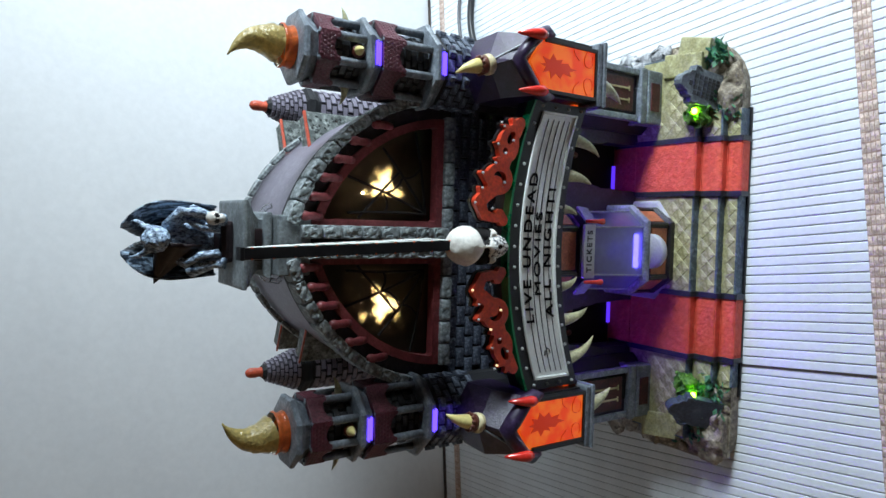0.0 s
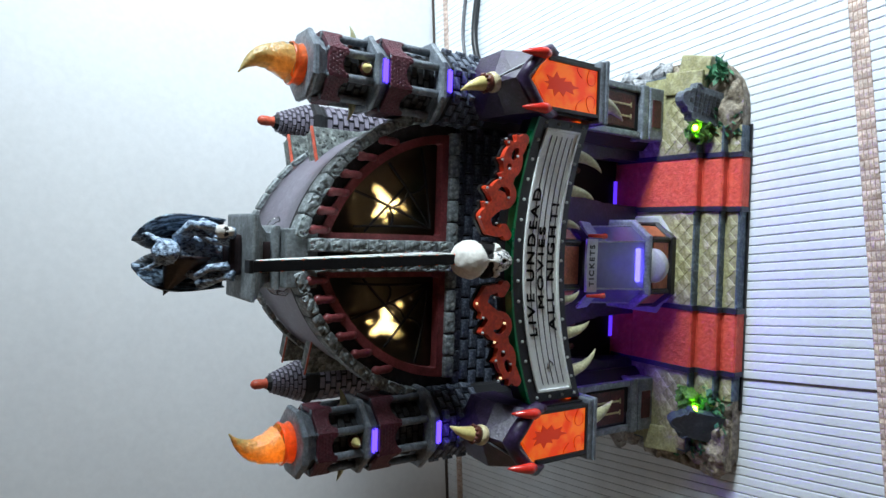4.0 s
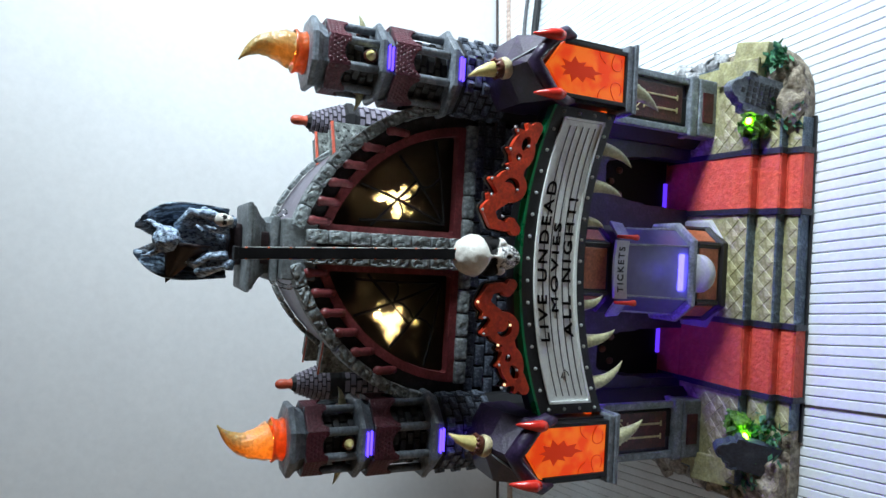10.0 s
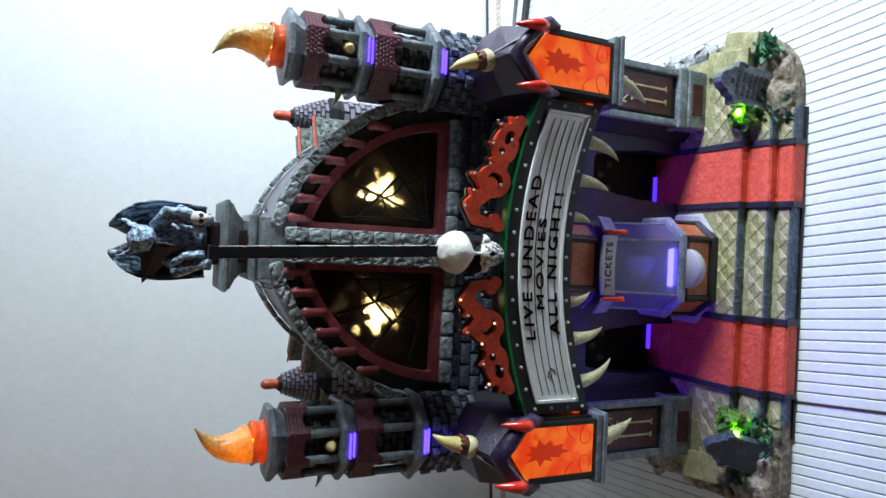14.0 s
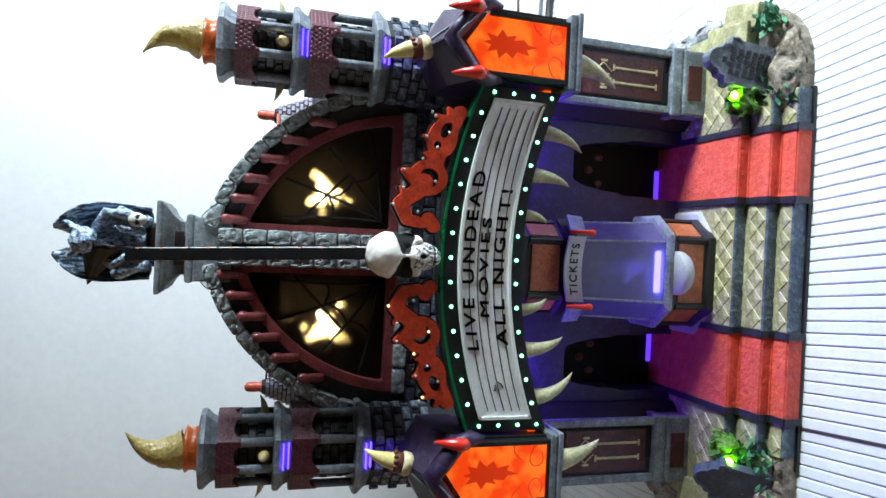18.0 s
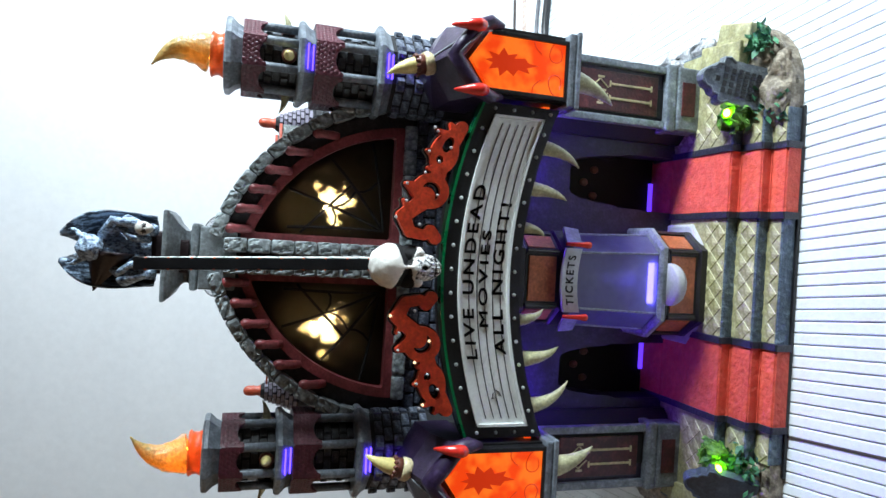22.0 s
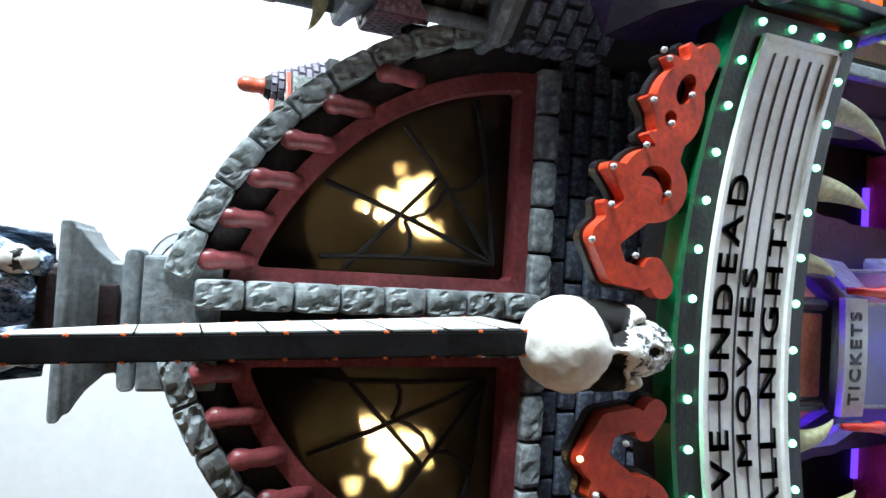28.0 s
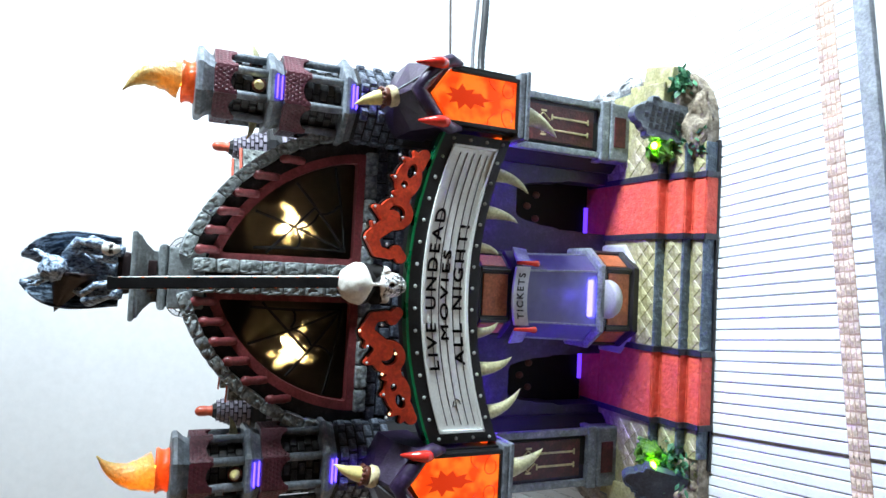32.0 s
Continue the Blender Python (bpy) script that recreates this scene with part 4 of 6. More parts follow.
    t = words("TICKETS", 0.0044, Matrix(((1, 0, 0, 0), (0, 0, -1, 0), (0, 1, 0, 0), (0, 0, 0, 1))), M["black"], kiosk, width=0.0192)
    for v in t.data.vertices:
        y, z = bow(v.co.x + cx)
        v.co = Vector((v.co.x + cx, v.co.y + y - 0.0001, v.co.z + z))
    for sx in (1, -1):
        xx = cx + sx * 0.0140
        bm = bmesh.new()
        tube(bm, [(xx, 0.0262, 0.0850), (xx, 0.0252, 0.0820), (xx, 0.0246, 0.0788), (xx, 0.0244, 0.0768), (xx, 0.0244, 0.0758), (xx, 0.0245, 0.0750)], [0.0007, 0.0009, 0.0010, 0.0014, 0.0014, 0.0007], 12)
        part("lever", bm, M["redgloss"], kiosk, "small red knobbed lever", True)
        m = Matrix.Translation((xx, 0.0278, 0.0806)) @ Matrix.Rotation(radians(sx * 50), 4, "Z") @ Matrix.Rotation(radians(sx * 10), 4, "Y")
        part("side_banner", box(bmesh.new(), 0 if sx > 0 else -0.0100, 0.0100 if sx > 0 else 0, -0.0006, 0.0006, -0.0032, 0.0032, 0.0003, m), M["grey"], kiosk, "grey end of the banner")


booth()


# ---------- the sign ----------
ARCH = 0.3008


def sag(x):
    return -x * x / ARCH


def marquee():
    xs = [-0.0605 + 0.121 * k / 40 for k in range(41)]
    pan = [-0.0560 + 0.112 * k / 40 for k in range(41)]
    low, high = 0.1114, 0.1306
    sign = part("marquee", strip(bmesh.new(), xs, lambda x: low - 0.0046 + sag(x), lambda x: high + 0.0054 + sag(x), 0.0190, 0.0300), M["black"], theatre, "black arched cinema sign")
    part("sign_top", strip(bmesh.new(), xs, lambda x: high + 0.0054 + sag(x), lambda x: high + 0.0064 + sag(x), 0.0186, 0.0230), M["green"], sign, "green top edge")
    part("board", strip(bmesh.new(), pan, lambda x: low + sag(x), lambda x: high + sag(x), 0.0186, 0.0192), M["white"], sign, "white letter board")
    for f0, f1, nm in ((low - 0.0002, low + 0.0008, "board_edge"), (high - 0.0008, high + 0.0002, "board_edge")):
        part(nm, strip(bmesh.new(), pan, lambda x: f0 + sag(x), lambda x: f1 + sag(x), 0.0178, 0.0187), M["white"], sign)
    for s in (1, -1):
        part("board_edge", box(bmesh.new(), s * 0.0562, s * 0.0552, 0.0178, 0.0187, low + sag(0.056), high + sag(0.056)), M["white"], sign)
    for k in range(5):
        z = low + 0.0030 + k * 0.0030
        part("letter_rail", strip(bmesh.new(), [x * 0.95 for x in pan], lambda x: z + sag(x), lambda x: z + 0.00028 + sag(x), 0.01835, 0.0187), M["trim"], sign)
    face = Matrix(((1, 0, 0, 0), (0, 0, -1, 0), (0, 1, 0, 0), (0, 0, 0, 1)))
    for text, size, z, w, x0 in (("LIVE UNDEAD", 0.0058, 0.1267, 0.0620, -0.0008), ("MOVIES", 0.0046, 0.1211, 0.0345, -0.0031), ("ALL NIGHT!", 0.0058, 0.1156, 0.0545, -0.0024)):
        t = words(text, size, face, M["black"], sign, width=w)
        for v in t.data.vertices:
            v.co.x += x0
            v.co = Vector((v.co.x, v.co.y + 0.0183, v.co.z + z + sag(v.co.x)))
    # a chipped scratch near one end of the board
    for pts in (((-0.0475, 0.1130), (-0.0455, 0.1138), (-0.0462, 0.1152), (-0.0440, 0.1148)), ((-0.0452, 0.1118), (-0.0438, 0.1126), (-0.0430, 0.1140))):
        part("scratch", tube(bmesh.new(), [(x, 0.0185, z) for x, z in pts], 0.00022, 5), M["trim"], sign, "chipped scratch")
    # bulbs
    spots = []
    for k in range(13):
        x = -0.0508 + 0.1016 * k / 12
        spots += [(x, high + 0.0026 + sag(x)), (x, low - 0.0024 + sag(x))]
    for s in (1, -1):
        spots += [(s * 0.0585, low + sag(0.0585) - 0.0018 + k * 0.0073) for k in range(4)]
    dm = bmesh.new()
    for v in blob(dm, (0, 0, 0), (0.00075, 0.0009, 0.00075), 2):
        v.co.y = min(v.co.y, 0.0001)
    dome = mesh_of(dm, M["dome"])
    dome.shade_smooth()
    for x, z in spots:
        piece("bulb", dome, sign, Matrix.Translation((x, 0.0190, z)))
    chips = bmesh.new()
    for x, z in spots:
        blob(chips, (x, 0.0186, z), (0.00045, 0.0004, 0.00045), 1)
    leds = part("light_row", chips, M["chip"], sign, "row of small green lights")
    # fangs under the sign
    for a, z0, b, z1, r in ((0.0470, 0.1010, 0.0401, 0.0848, 0.0036), (0.0312, 0.1035, 0.0275, 0.0892, 0.0034), (0.0166, 0.1050, 0.0138, 0.0975, 0.0027), (-0.0180, 0.1052, -0.0132, 0.0962, 0.0028), (-0.0325, 0.1030, -0.0272, 0.0891, 0.0034), (-0.0500, 0.0995, -0.0401, 0.0844, 0.0036)):
        bm = bmesh.new()
        spike(bm, (a, 0.0235, z0 + 0.003), (a, 0.0205, (z0 + z1) / 2 - 0.002), (b, 0.0200, z1), r, 10, 10, 0.75)
        part("fang", bm, M["fang"], sign, "curved cream fang", True)
    return leds


led_row = marquee()


# ---------- upper front ----------
GX, GZ = -0.0145, 0.1395                     # centre of the pointed arch's right side


def rad(x, z):
    return math.hypot(abs(x) - GX, z - GZ)


def arch_pt(r, a, s=1):
    return s * (GX + r * math.cos(a)), GZ + r * math.sin(a)


def pitted(a, b, c, seed, depth=1.0):
    """A worn block of half sizes a, b, c with carved pits in its front."""
    bm = bmesh.new()
    bmesh.ops.create_cube(bm, size=2.0)
    bmesh.ops.subdivide_edges(bm, edges=list(bm.edges), cuts=7, use_grid_fill=True)
    for v in bm.verts:
        q = v.co.copy()
        rim = sum(max(0.0, abs(w) - 0.7) / 0.3 for w in q) - 1
        if rim > 0:
            q *= 1 - 0.07 * rim
        q.x, q.y, q.z = q.x * a, q.y * b, q.z * c
        n = noise.noise(q * 520 + Vector((seed * 3.1, 0, seed)))
        if v.co.y < -0.9 and max(abs(v.co.x), abs(v.co.z)) < 0.8:
            q.y += 0.0008 * depth * min(1.0, max(0.0, (n - 0.10) / 0.10))
        v.co = q + Vector((n, noise.noise(q * 400 + Vector((0, seed, 5))), n)) * 0.00013
    return mesh_of(bm, M["stone"])


def front():
    bm = bmesh.new()

    def wall(x, z):
        ax = abs(x)
        body = max(min(0.0772 - rad(x, z), z - 0.138), min(0.0625 - ax, 0.152 - z, z - 0.110))
        hole = min(ax - 0.0085, z - 0.1465, 0.0662 - rad(x, z))
        return min(body, -hole)

    cutout(bm, wall, -0.066, 0.066, 0.109, 0.216, 0.0015, 0.0555, 0.0600)
    face = part("facade", bm, M["mortar"], theatre, "dark front wall with two arched windows")
    for s in (1, -1):
        bm = bmesh.new()
        cutout(bm, lambda x, z: min(s * x - 0.0080, z - 0.1460, 0.0668 - rad(x, z)), -0.056, 0.056, 0.143, 0.206, 0.0012, 0.0578, 0.0582)
        bmesh.ops.delete(bm, geom=[fc for fc in bm.faces if abs(fc.calc_center_median().y - 0.0578) > 0.0001], context="FACES")
        win = part("window_pane", bm, M["windowpane"], face, "smoky amber window pane")
        bm = bmesh.new()
        cutout(bm, lambda x, z: min(min(s * x - 0.0064, z - 0.1438, 0.0692 - rad(x, z)), -min(s * x - 0.0092, z - 0.1472, 0.0655 - rad(x, z))), -0.058, 0.058, 0.142, 0.208, 0.0010, 0.0522, 0.0570)
        part("window_frame", bm, M["redframe"], face, "red moulded window frame")
        # maroon inner arch with knobs
        bm = bmesh.new()
        cutout(bm, lambda x, z: min(s * x - 0.004, z - 0.140, 0.0748 - rad(x, z), rad(x, z) - 0.0688), -0.064, 0.064, 0.139, 0.214, 0.0014, 0.0538, 0.0575)
        part("inner_arch", bm, M["soffit"], face, "dark recessed inner arch")
        for k in range(6):
            # upright pegs from the red band to the stones
            x = 0.0101 + k * 0.0077
            z0, z1 = (GZ + math.sqrt(max(r * r - (x - GX) ** 2, 0)) for r in (0.0668, 0.0752))
            z0 = max(z0, z1 - 0.0098)
            bm = bmesh.new()
            q = [(0.0528, 0, 0.0016), (0.0514, 0.30, 0.0018), (0.0508, 0.60, 0.0016), (0.0505, 0.74, 0.0020), (0.0505, 0.90, 0.0020), (0.0508, 1.0, 0.0012)]
            tube(bm, [(s * x, y, z0 + (z1 - z0) * f) for y, f, r in q], [r for y, f, r in q], 10)
            part("peg", bm, M["redframe"], face, "rounded red peg", True)
        # cobweb bars
        bars = bmesh.new()
        hub = Vector((s * 0.0125, 0.0565, 0.1500))
        ends = [(0.0120, 0.1880), (0.0270, 0.1880), (0.0400, 0.1720), (0.0480, 0.1560)]
        ends = [Vector((s * x, 0.0565, z)) for x, z in ends]
        for e in ends:
            tube(bars, bend(hub, (hub + e) / 2 + Vector((s * 0.0012, 0, -0.0010)), e, 5), 0.00058, 5)
        for a, b in zip(ends, ends[1:]):
            p, q = hub.lerp(a, 0.55), hub.lerp(b, 0.55)
            tube(bars, bend(p, (p + q) / 2 + (hub - (p + q) / 2) * 0.16, q, 4), 0.0005, 5)
        tube(bars, [Vector((s * 0.010, 0.0565, 0.1830)), Vector((s * 0.030, 0.0565, 0.1640))], 0.00055, 5)
        part("cobweb", bars, M["matte"], face, "thin black cobweb bars")
    # stone blocks: shared meshes
    vous = [pitted(0.0045, 0.0042, 0.0024, 3 + k) for k in range(3)]
    arch = part("stone_arch", cutout(bmesh.new(), lambda x, z: min(0.0790 - rad(x, z), rad(x, z) - 0.0752, z - 0.142), -0.068, 0.068, 0.141, 0.220, 0.0020, 0.0525, 0.0610), M["mortar"], theatre, "pointed arch of grey stone blocks")
    for s in (1, -1):
        for k in range(10):
            a = radians(9 + k * 6.85)
            x, z = arch_pt(0.0775, a, s)
            piece("stone", vous[k % 3], arch, Matrix.Translation((x, 0.0530, z)) @ Matrix.Rotation(s * (math.pi / 2 - a), 4, "Y"))
    colb = [pitted(0.0027, 0.0042, 0.0042, 9 + k) for k in range(3)]
    col = part("mullion_post", box(bmesh.new(), -0.0058, 0.0058, 0.0515, 0.058, 0.138, 0.214), M["mortar"], theatre, "central post of grey stone blocks")
    for s in (1, -1):
        for k in range(8):
            piece("stone", colb[(k + s) % 3], col, Matrix.Translation((s * 0.0040, 0.0515, 0.1465 + k * 0.0086)))
    sill = [pitted(0.0048, 0.0032, 0.0025, 15 + k, 0.25) for k in range(3)]
    for k in range(-5, 6):
        piece("stone", sill[k % 3], face, Matrix.Translation((k * 0.0101 + 0.0003, 0.0530, 0.1414)))
    # bricks under the windows
    bb = bmesh.new()
    rough(box(bb, -0.0044, 0.0044, -0.0020, 0.0020, -0.0021, 0.0021, 0.0006).verts, 0.0003, 700)
    brick = mesh_of(bb, M["brick"])
    for row in range(6):
        for k in range(-6, 7):
            x = k * 0.0096 + (row % 2) * 0.0048
            if abs(x) < 0.060:
                piece("brick", brick, face, Matrix.Translation((x, 0.0545, 0.1362 - row * 0.0049)))
    # lamp house behind the windows: unseen walls, near-black to stand in for shade
    part("lamp_house", cutout(bmesh.new(), lambda x, z: min(0.0735 - rad(x, z), z - 0.118, 0.0555 - abs(x)), -0.060, 0.060, 0.117, 0.215, 0.0020, 0.0970, 0.0978), M["inside"], theatre, "near-black back wall for the shade behind the windows")
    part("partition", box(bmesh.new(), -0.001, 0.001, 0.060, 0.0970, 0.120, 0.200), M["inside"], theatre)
    for ob in (face, arch, col):
        ob.matrix_basis = Matrix.Translation((0, 0.0045, 0))
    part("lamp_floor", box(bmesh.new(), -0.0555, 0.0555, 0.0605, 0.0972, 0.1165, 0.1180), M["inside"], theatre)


front()


def scroll(s):
    """Red fretwork scrolls above the sign: a hook, a ring with a crescent, a lobe with two eyes, a forked tail."""
    strokes = (
        (0.0104, 0.1400, 0.0128, 0.1418, 0.0022, 0.0022), (0.0113, 0.1440, 0.0122, 0.1492, 0.0018, 0.0020), (0.0122, 0.1492, 0.0176, 0.1518, 0.0020, 0.0024),
        (0.0176, 0.1518, 0.0225, 0.1455, 0.0024, 0.0028), (0.0272, 0.1478, 0.0288, 0.1510, 0.0026, 0.0010), (0.0310, 0.1405, 0.0360, 0.1392, 0.0026, 0.0028),
        (0.0460, 0.1352, 0.0500, 0.1322, 0.0032, 0.0022), (0.0462, 0.1368, 0.0486, 0.1408, 0.0022, 0.0003), (0.0478, 0.1340, 0.0512, 0.1366, 0.0022, 0.0004),
        (0.0398, 0.1420, 0.0412, 0.1446, 0.0018, 0.0004), (0.0340, 0.1408, 0.0350, 0.1440, 0.0018, 0.0005), (0.0200, 0.1500, 0.0232, 0.1520, 0.0016, 0.0004),
    )
    lobes = ((0.0268, 0.1425, 0.0062, 0.0066, 0.2), (0.0404, 0.1382, 0.0072, 0.0050, -0.25))
    eyes = ((0.0434, 0.1371, 0.0030, 0.0017, -0.5), (0.0380, 0.1400, 0.0015, 0.0013, 0.0))

    def oval(x, z, a, b, p, q, t):
        u, w = (x - a) * math.cos(t) + (z - b) * math.sin(t), -(x - a) * math.sin(t) + (z - b) * math.cos(t)
        return (1 - math.hypot(u / p, w / q)) * min(p, q)

    def inside(x, z):
        x = s * x
        v = -1.0
        for a, b, c, d, r0, r1 in strokes:
            t = min(max(((x - a) * (c - a) + (z - b) * (d - b)) / ((c - a) ** 2 + (d - b) ** 2), 0), 1)
            v = max(v, r0 + (r1 - r0) * t - math.hypot(x - a - t * (c - a), z - b - t * (d - b)))
        for lobe in lobes:
            v = max(v, oval(x, z, *lobe))
        for eye in eyes:
            v = min(v, -oval(x, z, *eye))
        moon = min(0.0034 - math.hypot(x - 0.0266, z - 0.1424), math.hypot(x - 0.0250, z - 0.1440) - 0.0031)
        return min(v, -moon)

    ob = part("scrollwork", cutout(bmesh.new(), inside, -0.056, 0.056, 0.126, 0.160, 0.0005, 0.0182, 0.0208), M["red"], theatre, "red fretwork scroll")
    part("scroll_backing", cutout(bmesh.new(), lambda x, z: inside(x, z) + 0.0006, -0.060, 0.060, 0.124, 0.162, 0.0008, 0.0209, 0.0226), M["black"], theatre, "black edge behind the scroll")
    beads = ((0.0170, 0.1545), (0.0228, 0.1512), (0.0288, 0.1512), (0.0330, 0.1450), (0.0372, 0.1402), (0.0405, 0.1440), (0.0478, 0.1413), (0.0490, 0.1425), (0.0425, 0.1362), (0.0255, 0.1402), (0.0150, 0.1460))
    for k, (x, z) in enumerate(beads):
        bm = bmesh.new()
        blob(bm, (s * x, 0.0178, z), (0.0006, 0.0007, 0.0006), 1)
        part("tiny_lamp", bm, M["spot"] if s < 0 and k % 3 == 0 else M["signgrey"], ob, "tiny bead lamp")


scroll(1), scroll(-1)


def skull():
    """One weathered mesh: a round cranium, deep slanting sockets, cheekbones and a narrow toothed jaw."""
    bm = bmesh.new()
    blob(bm, (0, 0.0240, 0.1537), (0.0080, 0.0092, 0.0083), 5)
    blob(bm, (0, 0.0205, 0.1440), (0.0049, 0.0066, 0.0074), 5)
    for s in (1, -1):
        blob(bm, (s * 0.0052, 0.0205, 0.1456), (0.0019, 0.0046, 0.0022), 4)
        blob(bm, (s * 0.0040, 0.0212, 0.1482), (0.0037, 0.0050, 0.0040), 5)

    def hollow(c):
        """How deep a socket or the nose is here."""
        a = abs(c.x)
        spread = (a - 0.0005) * 0.30
        eye = min(c.z - 0.1482 + spread, 0.1514 + spread - c.z, a - 0.0003) / 0.0010
        nose = 1 - math.hypot(a / 0.0011, (c.z - 0.1441) / 0.0014)
        return max(0.0, min(1.0, 1.4 * eye), min(0.6, 2.0 * nose)) if c.y < 0.0262 else 0.0

    dark = {}
    for v in bm.verts:
        dark[v] = hollow(v.co)
        teeth = v.co.z < 0.1420 and v.co.y < 0.0185 and abs(v.co.x) < 0.0045
        v.co.y += 0.0013 * dark[v]
        if teeth:
            v.co.y += 0.0005 * abs(math.sin(v.co.x * 2100)) + (0.0009 if abs(v.co.z - 0.1397) < 0.0004 else 0)
    rough(bm.verts, 0.0003, 420)
    for f in bm.faces:
        c = f.calc_center_median()
        gap = c.z < 0.1420 and c.y < 0.0190 and (abs(math.sin(c.x * 2100)) < 0.22 or abs(c.z - 0.1397) < 0.0004)
        f.material_index = 1 if gap or sum(dark[v] for v in f.verts) > 0.35 * len(f.verts) else (2 if c.z < 0.1468 and c.y < 0.022 and abs(c.x) < 0.0042 else 0)
    part("skull", bm, [M["skull"], M["matte"], M["socket"]], theatre, "white skull with dark eye sockets and teeth", True)


skull()


def post():
    """Blade sign on the central post, from the gargoyle's perch down to the skull."""
    side = [(0.0372, 0.2378), (0.0225, 0.1575), (0.0470, 0.1575), (0.0470, 0.2240), (0.0425, 0.2372)]

    def lean(z):
        return -0.0038 + (0.2378 - z) * 0.05

    def slab(x0, x1, grow):
        my, mz = 0.0400, 0.1980
        bm = bmesh.new()
        pts = [(my + (y - my) * grow, mz + (z - mz) * (1 - (1 - grow) * 0.25)) for y, z in side]
        a = [bm.verts.new((lean(z) + x0, y, z)) for y, z in pts]
        b = [bm.verts.new((lean(z) + x1, y, z)) for y, z in pts]
        bm.faces.new(a), bm.faces.new(b[::-1])
        for k in range(len(a)):
            n = (k + 1) % len(a)
            bm.faces.new((a[k], b[k], b[n], a[n]))
        return bm

    bm = slab(-0.0020, 0.0020, 1.0)
    bmesh.ops.bevel(bm, geom=list(bm.edges), offset=0.0003, segments=2, affect="EDGES")
    bar = part("blade_sign", bm, M["black"], theatre, "black-edged narrow blade sign with white sides")
    for s in (1, -1):
        part("sign_side", slab(s * 0.0019, s * 0.00215, 0.80), M["white"], bar, "white side panel")
        for k in range(7):
            z = 0.1650 + k * 0.0090
            y = 0.0225 + (z - 0.1575) * 0.183
            x = lean(z)
            part("divider", box(bmesh.new(), x + min(s * 0.0018, s * 0.00225), x + max(s * 0.0018, s * 0.00225), y + 0.0004, 0.0440, z - 0.00015, z + 0.00015), M["black"], bar, "thin black divider")
        for (y0, z0), (y1, z1), n in ((side[0], side[1], 11), (side[3], side[2], 8)):
            for k in range(n):
                f = (k + 0.4) / n
                y, z = y0 + (y1 - y0) * f, z0 + (z1 - z0) * f
                bm = bmesh.new()
                blob(bm, (lean(z) + s * 0.0019, y + (0.0004 if n == 11 else -0.0004), z), (0.0004, 0.0004, 0.0005), 1)
                part("bead", bm, M["orange"], bar)
    part("sign_cap", box(bmesh.new(), -0.0062, -0.0014, 0.0375, 0.0435, 0.2372, 0.2388, 0.0004), M["black"], bar, "black end cap")


post()


def perch():
    cx, cy = -0.0015, 0.073
    q = math.sqrt(0.5)
    ped = part("perch", stack(bmesh.new(), [(0.2060, 0.0112 / q), (0.2194, 0.0112 / q), (0.2196, 0.0122 / q), (0.2203, 0.0127 / q), (0.2218, 0.0127 / q), (0.2225, 0.0120 / q), (0.2228, 0.0098 / q), (0.2246, 0.0100 / q), (0.2272, 0.0124 / q), (0.2288, 0.0148 / q), (0.2291, 0.0156 / q), (0.2300, 0.0158 / q), (0.2303, 0.0163 / q), (0.2306, 0.0169 / q), (0.2320, 0.0169 / q), (0.2323, 0.0160 / q)], 4, cx, cy), M["perchstone"], theatre, "square grey stone perch with mouldings")
    part("gargoyle_base", box(bmesh.new(), -0.0090, 0.0075, 0.0675, 0.0880, 0.2322, 0.2372, 0.0018), M["fold"], theatre, "dark brown base under the gargoyle")
    part("neck", box(bmesh.new(), cx - 0.0062, cx + 0.0062, cy - 0.0116, cy, 0.2232, 0.2266, 0.0004), M["fold"], ped, "dark recessed neck")
    bmesh_edit = bmesh.new()
    bmesh_edit.from_mesh(ped.data)
    bmesh.ops.bevel(bmesh_edit, geom=list(bmesh_edit.edges), offset=0.00025, segments=1, affect="EDGES")
    bmesh_edit.to_mesh(ped.data)
    bmesh_edit.free()
    part("perch_block", box(bmesh.new(), cx - 0.0117, cx + 0.0117, 0.0548, 0.0780, 0.2062, 0.2192, 0.0006), M["perchstone"], ped, "grey stone block under the mouldings")
    # clear light tube looped under the perch
    tube_pts = [(cx + 0.0155 * math.cos(t), 0.080, 0.2135 + 0.0068 * math.sin(t)) for t in (math.pi * k / 20 for k in range(21))]
    part("clear_loop", tube(bmesh.new(), tube_pts, 0.0012, 10), M["clear"], ped, "clear plastic loop", True)
    part("clear_loop", tube(bmesh.new(), [(cx - 0.0155, 0.080, 0.2135), (cx - 0.0160, 0.079, 0.2105), (cx - 0.0135, 0.078, 0.2085)], 0.0012, 10), M["clear"], ped, "clear plastic loop", True)


perch()


